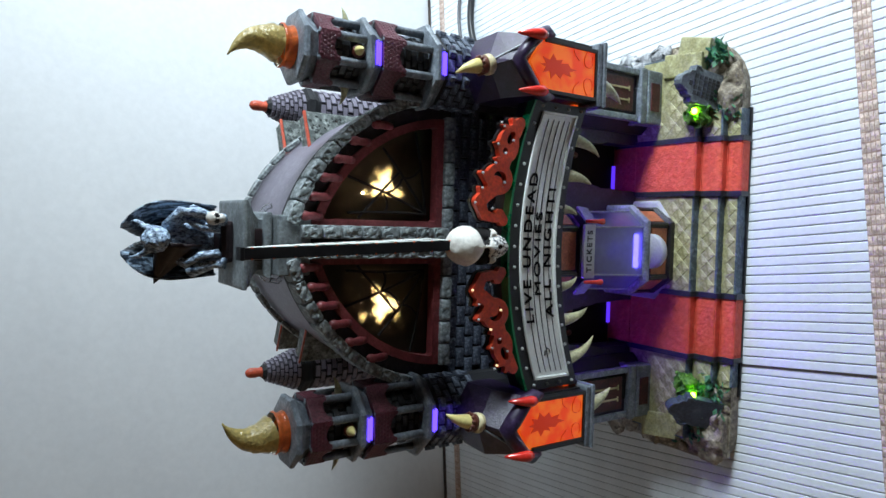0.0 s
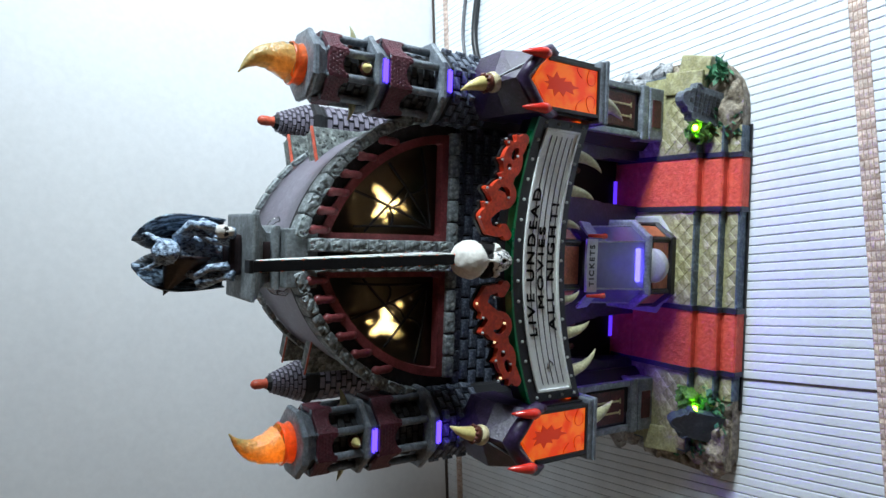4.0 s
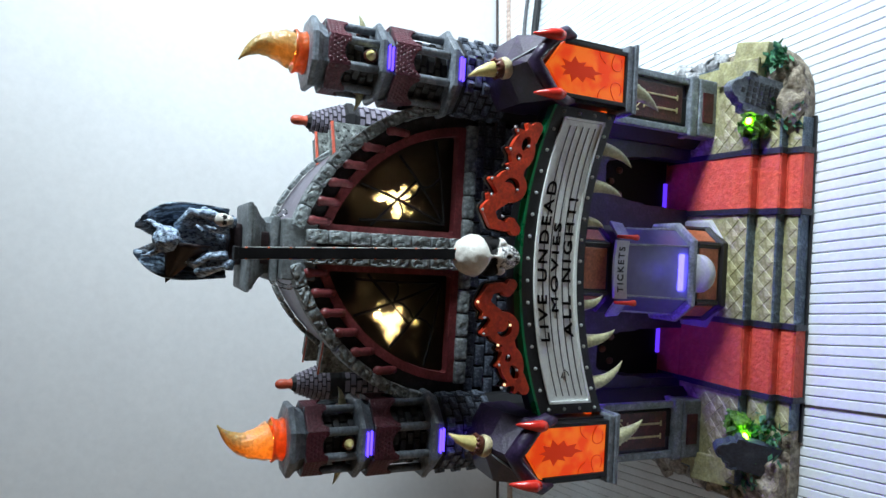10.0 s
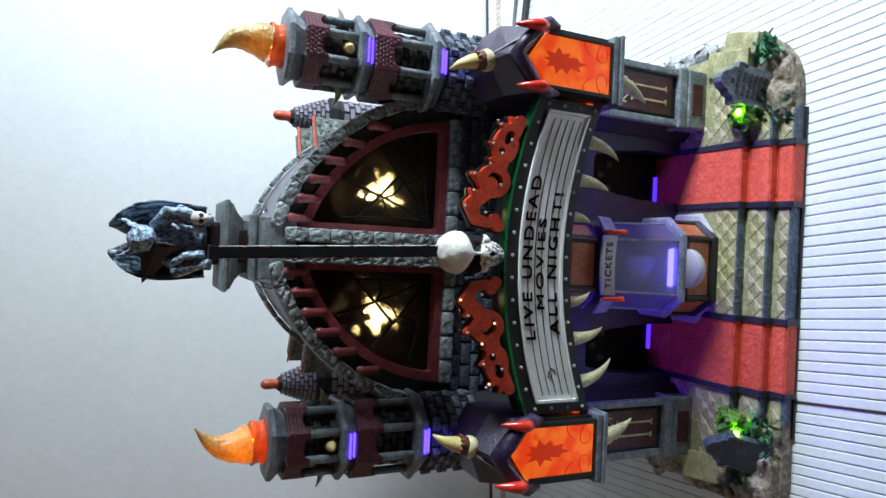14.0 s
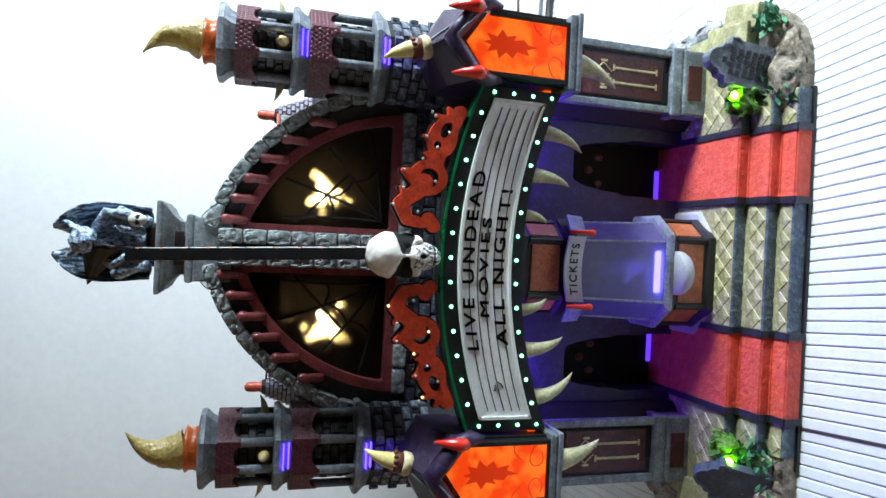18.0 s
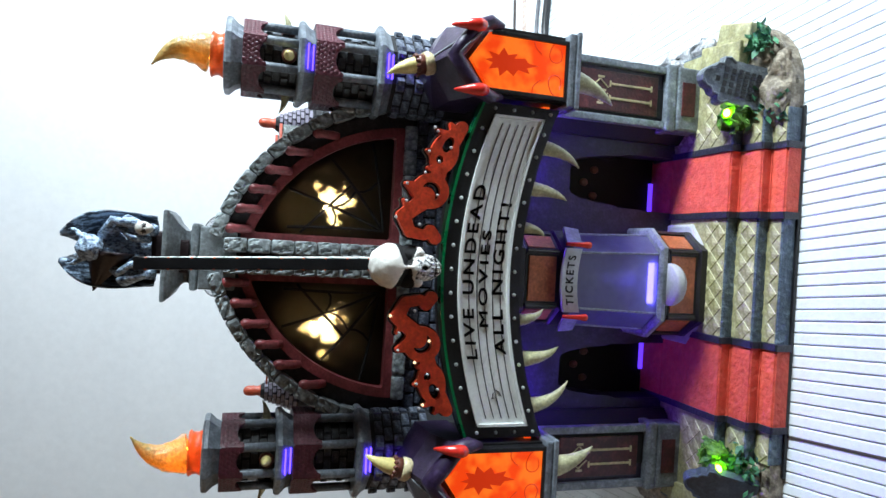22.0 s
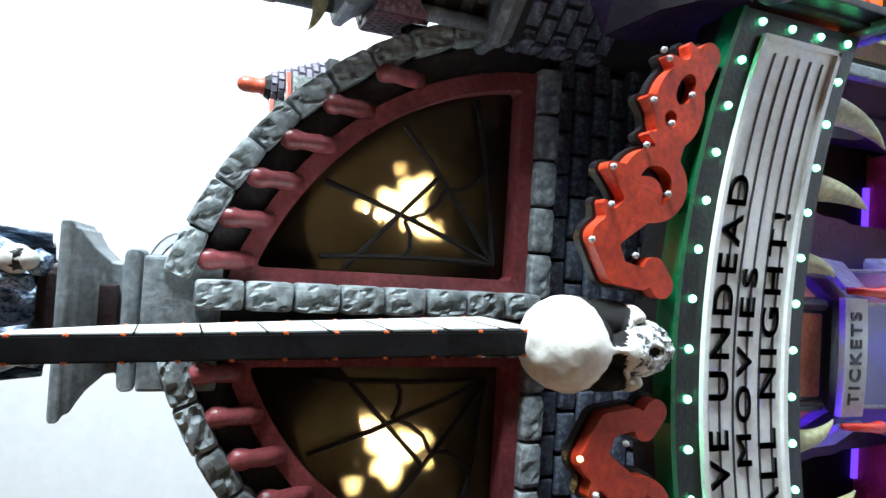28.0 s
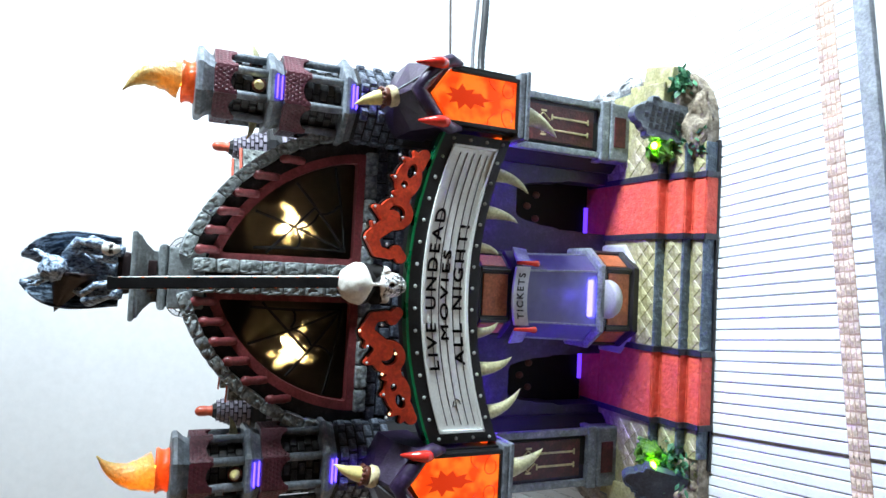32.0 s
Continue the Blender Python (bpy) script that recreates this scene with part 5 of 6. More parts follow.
def gargoyle():
    bm = bmesh.new()
    cx, cy = -0.0006, 0.0795
    blob(bm, (cx + 0.0004, cy + 0.001, 0.2490), (0.0070, 0.0070, 0.0092), 4)
    blob(bm, (cx, cy, 0.2420), (0.0074, 0.0066, 0.0056), 4)
    head = Vector((cx + 0.0004, cy - 0.0050, 0.2590))
    blob(bm, head, (0.0050, 0.0050, 0.0050), 4)
    blob(bm, head + Vector((0, -0.0038, -0.0018)), (0.0026, 0.0030, 0.0022), 3)
    for s in (1, -1):
        spike(bm, head + Vector((s * 0.0028, 0, 0.0020)), head + Vector((s * 0.0062, 0.001, 0.0040)), head + Vector((s * 0.0066, 0.002, 0.0085)), 0.0016, 8, 8)
        blob(bm, head + Vector((s * 0.0017, -0.0036, 0.0012)), (0.0011, 0.0009, 0.0008), 2)
        # folded arms and knees
        tube(bm, [(cx + s * 0.0058, cy - 0.003, 0.2530), (cx + s * 0.0088, cy - 0.0070, 0.2485), (cx + s * 0.0050, cy - 0.0105, 0.2440), (cx + s * 0.0046, cy - 0.0120, 0.2375)], [0.0022, 0.0017, 0.0014, 0.0018], 10)
        tube(bm, [(cx + s * 0.0066, cy + 0.001, 0.2420), (cx + s * 0.0112, cy - 0.0075, 0.2462), (cx + s * 0.0082, cy - 0.0100, 0.2390), (cx + s * 0.0085, cy - 0.0125, 0.2362)], [0.0032, 0.0026, 0.0018, 0.0022], 10)
    # arm stretched to a small skull at the feet
    tube(bm, [(cx + 0.0050, cy - 0.004, 0.2550), (cx + 0.0112, cy - 0.009, 0.2510), (cx + 0.0096, cy - 0.0112, 0.2430)], [0.0021, 0.0018, 0.0014], 10)
    vs = list(bm.verts)
    rough(vs, 0.0007, 420), rough(vs, 0.0005, 1300)
    ob = part("gargoyle", bm, M["gargoyle"], theatre, "crouching winged blue-grey gargoyle figure", True)
    bm = bmesh.new()
    blob(bm, (0.0082, 0.0668, 0.2402), (0.0027, 0.0027, 0.0029), 3), blob(bm, (0.0082, 0.0650, 0.2380), (0.0018, 0.0020, 0.0018), 3)
    for f in bm.faces:
        c = f.calc_center_median()
        f.material_index = 1 if c.y < 0.0668 and math.hypot(min(abs(c.x - 0.0070), abs(c.x - 0.0094)), c.z - 0.2396) < 0.0009 else 0
    part("small_skull", bm, [M["skull"], M["black"]], theatre, "small pale skull under the gargoyle's claw", True)
    bm = bmesh.new()
    # dark fold of the near wing
    a, b, c = Vector((-0.0010, 0.0735, 0.2600)), Vector((-0.0172, 0.0800, 0.2585)), Vector((-0.0020, 0.0705, 0.2430))
    rows = []
    for i in range(9):
        row = []
        for j in range(9):
            u, v = i / 8, j / 8
            p = a.lerp(c, u).lerp(b, v)
            row.append(p + Vector((0, -0.0030 * math.sin(math.pi * u) * (1 - v) - 0.0005 * math.sin(u * 19), 0)))
        rows.append(row)
    fr, bk = [[bm.verts.new(p) for p in r] for r in rows], [[bm.verts.new(p + Vector((0, 0.0016, 0))) for p in r] for r in rows]
    for g, flip in ((fr, 1), (bk, -1)):
        for i in range(8):
            for j in range(8):
                bm.faces.new((g[i][j], g[i][j + 1], g[i + 1][j + 1], g[i + 1][j])[::flip])
    rim = [(i, 0) for i in range(9)] + [(8, j) for j in range(1, 9)] + [(i, 8) for i in range(7, -1, -1)] + [(0, j) for j in range(7, 0, -1)]
    for (p, q), (r, w) in zip(rim, rim[1:] + rim[:1]):
        bm.faces.new((fr[p][q], fr[r][w], bk[r][w], bk[p][q]))
    part("wing_fold", bm, M["fold"], ob, "dark brown fold of the wing", True)
    # wings wrap round behind the back, each a ribbed shell with a pointed top
    for s in (1, -1):
        bm = bmesh.new()
        grid = []
        for i in range(17):
            v = i / 16
            xo = 0.0136 + 0.0045 * v
            xi = 0.0002 + 0.0045 * max(0.0, (v - 0.8) / 0.2) ** 2
            row = []
            for j in range(13):
                u = j / 12
                fold = 0.0007 * math.sin(u * 22) * (1 - 0.6 * v)
                x = cx + s * (xo + (xi - xo) * u + 0.0028 * math.sin(math.pi * u) * (1 - v) + fold)
                y = cy - 0.0030 + 0.0170 * u + fold + 0.006 * v * (1 - v)
                w = v**4 * 0.95
                x, y = x + (cx + s * 0.0052 - x) * w, y + (cy - 0.0020 - y) * w
                row.append((x, y, 0.2366 + 0.0338 * v - 0.0030 * math.sin(math.pi * u) * v * v))
            grid.append(row)
        fr = [[bm.verts.new(p) for p in row] for row in grid]
        bk = [[bm.verts.new((p[0] - s * 0.0009, p[1] + 0.0004, p[2])) for p in row] for row in grid]
        for g, flip in ((fr, 1), (bk, -1)):
            for i in range(16):
                for j in range(12):
                    bm.faces.new((g[i][j], g[i][j + 1], g[i + 1][j + 1], g[i + 1][j])[::flip])
        rim = [(i, 0) for i in range(17)] + [(16, j) for j in range(1, 13)] + [(i, 12) for i in range(15, -1, -1)] + [(0, j) for j in range(11, 0, -1)]
        for (a, b), (c, d) in zip(rim, rim[1:] + rim[:1]):
            bm.faces.new((fr[a][b], fr[c][d], bk[c][d], bk[a][b]))
        part("wing", bm, M["wing"], ob, "dark ribbed wing with pale streaks", True)


gargoyle()


# ---------- roof ----------
def roof():
    bm = bmesh.new()
    pts = [arch_pt(0.0765, radians(a), 1) for a in range(2, 79, 4)]
    prof = [(-x, z) for x, z in pts] + [(x, z) for x, z in pts[::-1] if x > 0.001]
    a = [bm.verts.new((x, 0.0600, z)) for x, z in prof]
    b = [bm.verts.new((x * 0.99, 0.123, z - 0.0005)) for x, z in prof]
    for k in range(len(a) - 1):
        bm.faces.new((a[k], a[k + 1], b[k + 1], b[k]))
    bm.faces.new(b)
    top = part("roof", bm, M["slate"], theatre, "curved smooth purple-grey roof edged with stones", True)
    rg = random.Random(3)
    ridge = [pitted(0.0044, 0.0024, 0.0011, 30 + k, 0.3) for k in range(3)]
    for s in (1, -1):
        for k in range(11):
            a = radians(6 + k * 6.9)
            x, z = arch_pt(0.0778, a, s)
            piece("stone", ridge[k % 3], top, Matrix.Translation((x * 0.99, 0.1205, z)) @ Matrix.Rotation(s * (math.pi / 2 - a), 4, "Y"))
    for s in (1, -1):
        for y, x0, x1, zt in ((0.103, 0.034, 0.0578, 0.1906), (0.132, 0.034, 0.0570, 0.1912)):
            hub = Vector((s * (x0 + x1) / 2, y, 0))
            tw = Matrix.Translation(hub) @ Matrix.Rotation(radians(s * 24), 4, "Z") @ Matrix.Translation(-hub)
            ch = part("dormer", box(bmesh.new(), s * x1, s * x0, y - 0.004, y + 0.004, 0.150, zt - 0.0010, 0.0006, tw), M["pebble"], theatre, "grey pebbled dormer block with orange edge")
            part("dormer_edge", box(bmesh.new(), s * (x1 + 0.0003), s * (x0 - 0.0003), y - 0.0046, y - 0.0036, zt - 0.0006, zt + 0.0002, 0.0002, tw), M["tipred"], ch, "orange edge")
            peb = bmesh.new()
            for k in range(90):
                blob(peb, tw @ Vector((s * rg.uniform(x0 + 0.001, x1 - 0.001), y - 0.0040, rg.uniform(0.160, zt - 0.002))), (rg.uniform(0.0007, 0.0012), 0.0006, rg.uniform(0.0006, 0.0010)), 1)
            tagged(part("pebble_coat", peb, M["pebble"], ch), kind="stuff")
        # turret with a red tip
        tx, ty = s * 0.0705 - 0.003, 0.156
        tu = part("turret", stack(bmesh.new(), [(0.017, 0.0115), (0.166, 0.0115), (0.168, 0.0128), (0.171, 0.0128), (0.172, 0.0112), (0.1895, 0.0042), (0.191, 0.0034)], 8, tx, ty), M["mortar"], theatre, "brick turret with a pointed roof")
        part("tip", stack(bmesh.new(), [(0.190, 0.0026), (0.1915, 0.0029), (0.1925, 0.0024), (0.1945, 0.0027), (0.1975, 0.0026), (0.1990, 0.0018), (0.1996, 0.0006)], 12, tx, ty), M["tipred"], tu, "rounded orange-red tip", True)
        cone = bmesh.new()
        for row in range(8):
            z = 0.1735 + row * 0.0021
            r = 0.0112 - (z - 0.172) * 0.4 + 0.0002
            for k in range(12):
                t = 2 * math.pi * (k + 0.5 * (row % 2)) / 12
                box(cone, -r * 0.21, r * 0.21, -0.0006, 0.0006, -0.0008, 0.0008, 0, Matrix.Translation((tx + r * 0.96 * math.cos(t), ty + r * 0.96 * math.sin(t), z)) @ Matrix.Rotation(t + math.pi / 2, 4, "Z"))
        for row in range(12):
            z = 0.128 + row * 0.0032
            for k in range(10):
                t = 2 * math.pi * (k + 0.5 * (row % 2)) / 10
                box(cone, -0.0029, 0.0029, -0.0008, 0.0008, -0.0012, 0.0012, 0, Matrix.Translation((tx + 0.0108 * math.cos(t), ty + 0.0108 * math.sin(t), z)) @ Matrix.Rotation(t + math.pi / 2, 4, "Z"))
        tagged(part("turret_bricks", cone, M["slate"], tu, "small lavender-grey bricks"), kind="stuff")


roof()


# ---------- towers ----------
def tower(s):
    cx, cy = s * 0.0745, 0.0585
    f = 1 / math.cos(math.pi / 8)
    t = part("tower", stack(bmesh.new(), [(0.017, 0.0150 * f), (0.1545, 0.0150 * f)], 8, cx, cy), M["mortar"], theatre, "eight-sided corner tower with a lit horn")
    rings = ((0.1520, 0.0176), (0.1815, 0.0152), (0.2075, 0.0134))
    names = []
    for z, r in rings:
        part("ring", stack(bmesh.new(), [(z - 0.0022, (r - 0.0034) * f), (z + 0.0004, (r - 0.0029) * f), (z + 0.0024, (r - 0.0020) * f), (z + 0.0040, (r - 0.0006) * f), (z + 0.0046, r * f), (z + 0.0060, r * f), (z + 0.0066, (r - 0.0006) * f), (z + 0.0069, (r - 0.0028) * f)], 8, cx, cy), M["ring"], t, "grey moulded ring")
        if r > 0.014:
            for k in (0,):
                a = -math.pi / 2 - k * math.pi / 4
                m = Matrix.Translation((cx, cy, 0)) @ Matrix.Rotation(a + math.pi / 2, 4, "Z")
                for dz, dr in ((0, 0), (0.0019, -0.0015)):
                    m = Matrix.Translation((cx, cy, dz)) @ Matrix.Rotation(a + math.pi / 2, 4, "Z") @ Matrix.Translation((0, dr, 0))
                    part("violet_light", box(bmesh.new(), -0.0046, 0.0046, -r + 0.0008, -r + 0.0030, z + 0.0012, z + 0.0017, 0.0002, m), M["violet"], t, "violet light in the ring")
    # open shafts: columns before dark brick
    for z0, z1, r in ((0.1586, 0.1822, 0.0138), (0.1882, 0.2080, 0.0120)):
        part("core", stack(bmesh.new(), [(z0, (r - 0.0030) * f), (z1, (r - 0.0030) * f)], 8, cx, cy), M["mortar"], t, "dark brick core")
        bk = bmesh.new()
        rows = int((z1 - z0) / 0.0030)
        for row in range(rows):
            for k in range(8):
                for q in ((-0.5, 0.5) if row % 2 else (0.0,)):
                    a = 2 * math.pi * k / 8 - math.pi / 2
                    box(bk, q * 0.0052 - 0.0021, q * 0.0052 + 0.0021, -0.0007, 0.0007, -0.0012, 0.0012, 0.0003, Matrix.Translation((cx + (r - 0.0028) * math.cos(a), cy + (r - 0.0028) * math.sin(a), z0 + 0.0015 + row * 0.0030)) @ Matrix.Rotation(a + math.pi / 2, 4, "Z"))
        tagged(part("core_bricks", bk, M["darkbrick"], t, "small dark bricks"), kind="stuff")
        for k in range(8):
            a = math.pi / 8 + k * math.pi / 4
            part("column", tube(bmesh.new(), [(cx + r * f * 0.97 * math.cos(a), cy + r * f * 0.97 * math.sin(a), z0), (cx + r * f * 0.97 * math.cos(a), cy + r * f * 0.97 * math.sin(a), z1)], 0.0017, 8), M["ring"], t, "grey column", True)
            a = k * math.pi / 4 - math.pi / 2
            w = (r + 0.0014) * math.tan(math.pi / 8)
            hi = 0.0105 if r > 0.013 else 0.0085
            bm = bmesh.new()
            cutout(bm, lambda x, z: min(w * 0.98 - abs(x), z1 - z, z - (z1 - hi), math.hypot(x * 0.9, z - (z1 - hi - 0.0015)) - w * 0.74), -w, w, z1 - hi - 0.0005, z1 + 0.0005, 0.0007, -r - 0.0014, -r + 0.0004)
            sc = bmesh.new()
            if k in (0, 1, 2, 6, 7):
                rs = random.Random(k)
                for row in range(7):
                    for q in range(-3, 4):
                        sx, sz = (q + 0.5 * (row % 2)) * 0.0017, z1 - 0.0007 - row * 0.0014
                        if min(w * 0.9 - abs(sx), sz - (z1 - hi) - 0.0004, math.hypot(sx * 0.9, sz - (z1 - hi - 0.0015)) - w * 0.80) > 0:
                            blob(sc, (sx, -r - 0.0014, sz), (0.0009, 0.00022, 0.0008 * rs.uniform(0.8, 1.1)), 1)
            bmesh.ops.transform(bm, matrix=Matrix.Translation((cx, cy, 0)) @ Matrix.Rotation(a + math.pi / 2, 4, "Z"), verts=bm.verts)
            part("arch_panel", bm, M["scale"], t, "maroon scaled arch")
            if sc.verts:
                bmesh.ops.transform(sc, matrix=Matrix.Translation((cx, cy, 0)) @ Matrix.Rotation(a + math.pi / 2, 4, "Z"), verts=sc.verts)
                tagged(part("scale_coat", sc, M["scale"], t, "small maroon scales"), kind="stuff")
    # bricks of the lower shaft
    lb = bmesh.new()
    box(lb, -0.0026, 0.0026, -0.0008, 0.0008, -0.0015, 0.0015, 0.0004)
    small = mesh_of(lb, M["brick"])
    for row in range(6):
        for k in range(-2, 3):
            a = k * math.pi / 4 - math.pi / 2
            for q in (-0.5, 0.5) if row % 2 else (-1.0, 0.0, 1.0):
                x = q * 0.0060
                piece("brick", small, t, Matrix.Translation((cx, cy, 0.1500 - row * 0.0037)) @ Matrix.Rotation(a + math.pi / 2, 4, "Z") @ Matrix.Translation((x, -0.0150, 0)))
    # horn on top: hollow translucent shell over a bulb
    neck = bmesh.new()
    stack(neck, [(0.2138, 0.0072), (0.2148, 0.0083), (0.2160, 0.0076), (0.2176, 0.0078), (0.2186, 0.0086), (0.2192, 0.0080)], 20, cx, cy, caps=False)
    part("horn_neck", neck, M["neck"], t, "orange collar", True)
    hb = bmesh.new()
    tip = Vector((s * 0.0672, 0.0560, 0.2390))
    pts = bend((cx, cy, 0.2188), (cx + s * 0.0040, cy - 0.0005, 0.2315), tip, 18)
    tube(hb, pts, [max(0.0070 * (1 - (i / 17) ** 1.25), 0.0003) for i in range(18)], 18)
    for v in hb.verts:
        fade = min(1.0, max(0.0, (0.2370 - v.co.z) / 0.010))
        q = v.co * 420
        v.co += Vector((noise.noise(q), noise.noise(q + Vector((9, 5, 2))), 0)) * 0.0006 * fade
        v.co += Vector((v.co.x - cx, v.co.y - cy, 0)).normalized() * 0.00042 * fade * math.sin(9 * math.atan2(v.co.y - cy, v.co.x - cx) + v.co.z * 500)
    bmesh.ops.delete(hb, geom=[fc for fc in hb.faces if len(fc.verts) > 4 and fc.calc_center_median().z < 0.222], context="FACES_ONLY")
    part("horn", hb, M["horn"], t, "cream curved horn that lights orange", True)
    fb = bmesh.new()
    blob(fb, (0, 0, 0), (0.0022, 0.0022, 0.0046), 2)
    bulb = part("flame_bulb", fb, M["flame"] if s < 0 else M["flamedim"], t, "orange bulb", True)
    bulb.matrix_basis = Matrix.Translation((cx, cy, 0.2218))
    # small horns round the upper shaft
    for dx, dy, lab in ((s * 1, 0, "small horn"), (-s * 1, 0, "small horn"), (0, -1, "knob")):
        bm = bmesh.new()
        r0 = 0.0112
        p = Vector((cx + dx * r0, cy + dy * r0, 0.1915))
        d = Vector((dx, dy, 0))
        if dy:
            spike(bm, p, p + d * 0.0040 + Vector((0, 0, 0.0005)), p + d * 0.0070 + Vector((-s * 0.0006, 0, 0.0012)), 0.0022, 8, 10, 0.6)
        else:
            spike(bm, p, p + d * 0.0050, p + d * 0.0082 + Vector((0, 0, 0.0022)), 0.0019, 8, 10, 0.8)
        part("small_horn", bm, M["tusk"] if dy else M["fang"], t, "small cream horn", True)
        bm = bmesh.new()
        tube(bm, [p - d * 0.001, p + d * 0.0012], 0.0027, 10)
        part("horn_socket", bm, M["collar"], t, "", True)
    # pilaster under the lantern
    p0, p1 = (s * 0.0640, s * 0.0905)
    pl = part("pilaster", box(bmesh.new(), min(p0, p1) + 0.0012, max(p0, p1) - 0.0012, 0.0440, 0.060, 0.030, 0.092, 0.0008), M["purple"], t, "dark pilaster with painted panels")
    part("plinth", box(bmesh.new(), min(p0, p1) - 0.0006, max(p0, p1) + 0.0006, 0.0400, 0.060, Z_LAND, 0.0285, 0.0010), M["ring"], t, "grey plinth")
    part("plinth_panel", box(bmesh.new(), min(p0, p1) + 0.006, max(p0, p1) - 0.006, 0.0394, 0.0402, 0.0200, 0.0265, 0.0003), M["maroon"], t, "red plinth panel")
    part("band", box(bmesh.new(), min(p0, p1) - 0.0012, max(p0, p1) + 0.0012, 0.0404, 0.060, 0.0285, 0.0335, 0.0012), M["ring"], t, "grey band")
    xm = (p0 + p1) / 2
    for sx in (-1, 1):
        part("corner_strip", box(bmesh.new(), xm + sx * 0.0118 - 0.0016, xm + sx * 0.0118 + 0.0016, 0.0418, 0.0450, 0.0335, 0.090, 0.0006), M["ring"], t, "grey corner strip")
    part("painted_panel", box(bmesh.new(), xm - 0.0085, xm + 0.0085, 0.0430, 0.0441, 0.0365, 0.074, 0.0004), M["maroon"], t, "dark red painted panel")
    for x, z0, z1 in ((-0.003, 0.040, 0.060), (0.003, 0.040, 0.060), (-0.0055, 0.063, 0.066), (0.0055, 0.063, 0.066), (0, 0.062, 0.0705)):
        part("gold_line", box(bmesh.new(), xm + x - 0.0005, xm + x + 0.0005, 0.0426, 0.0431, z0, z1, 0.0002), M["gold"], t, "painted gold line")
    for sx in (-1, 1):
        curl = [(xm + sx * (0.0012 + 0.0034 * math.sin(k * 0.45)), 0.0428, 0.0610 + 0.0011 * k + 0.0008 * math.sin(k * 0.9)) for k in range(9)]
        part("gold_curl", tube(bmesh.new(), curl, 0.0003, 6), M["gold"], t, "painted gold curl")
        for z in (0.0400, 0.0600):
            part("gold_line", box(bmesh.new(), xm + sx * 0.003 - 0.0013, xm + sx * 0.003 + 0.0013, 0.0426, 0.0430, z - 0.0004, z + 0.0004, 0.0001), M["gold"], t, "painted gold line")
        part("stud_panel", box(bmesh.new(), xm + sx * 0.0055 - 0.0026, xm + sx * 0.0055 + 0.0026, 0.0432, 0.0441, 0.0770, 0.0850, 0.0004), M["maroon"], t, "small dark red panel")
    return bulb


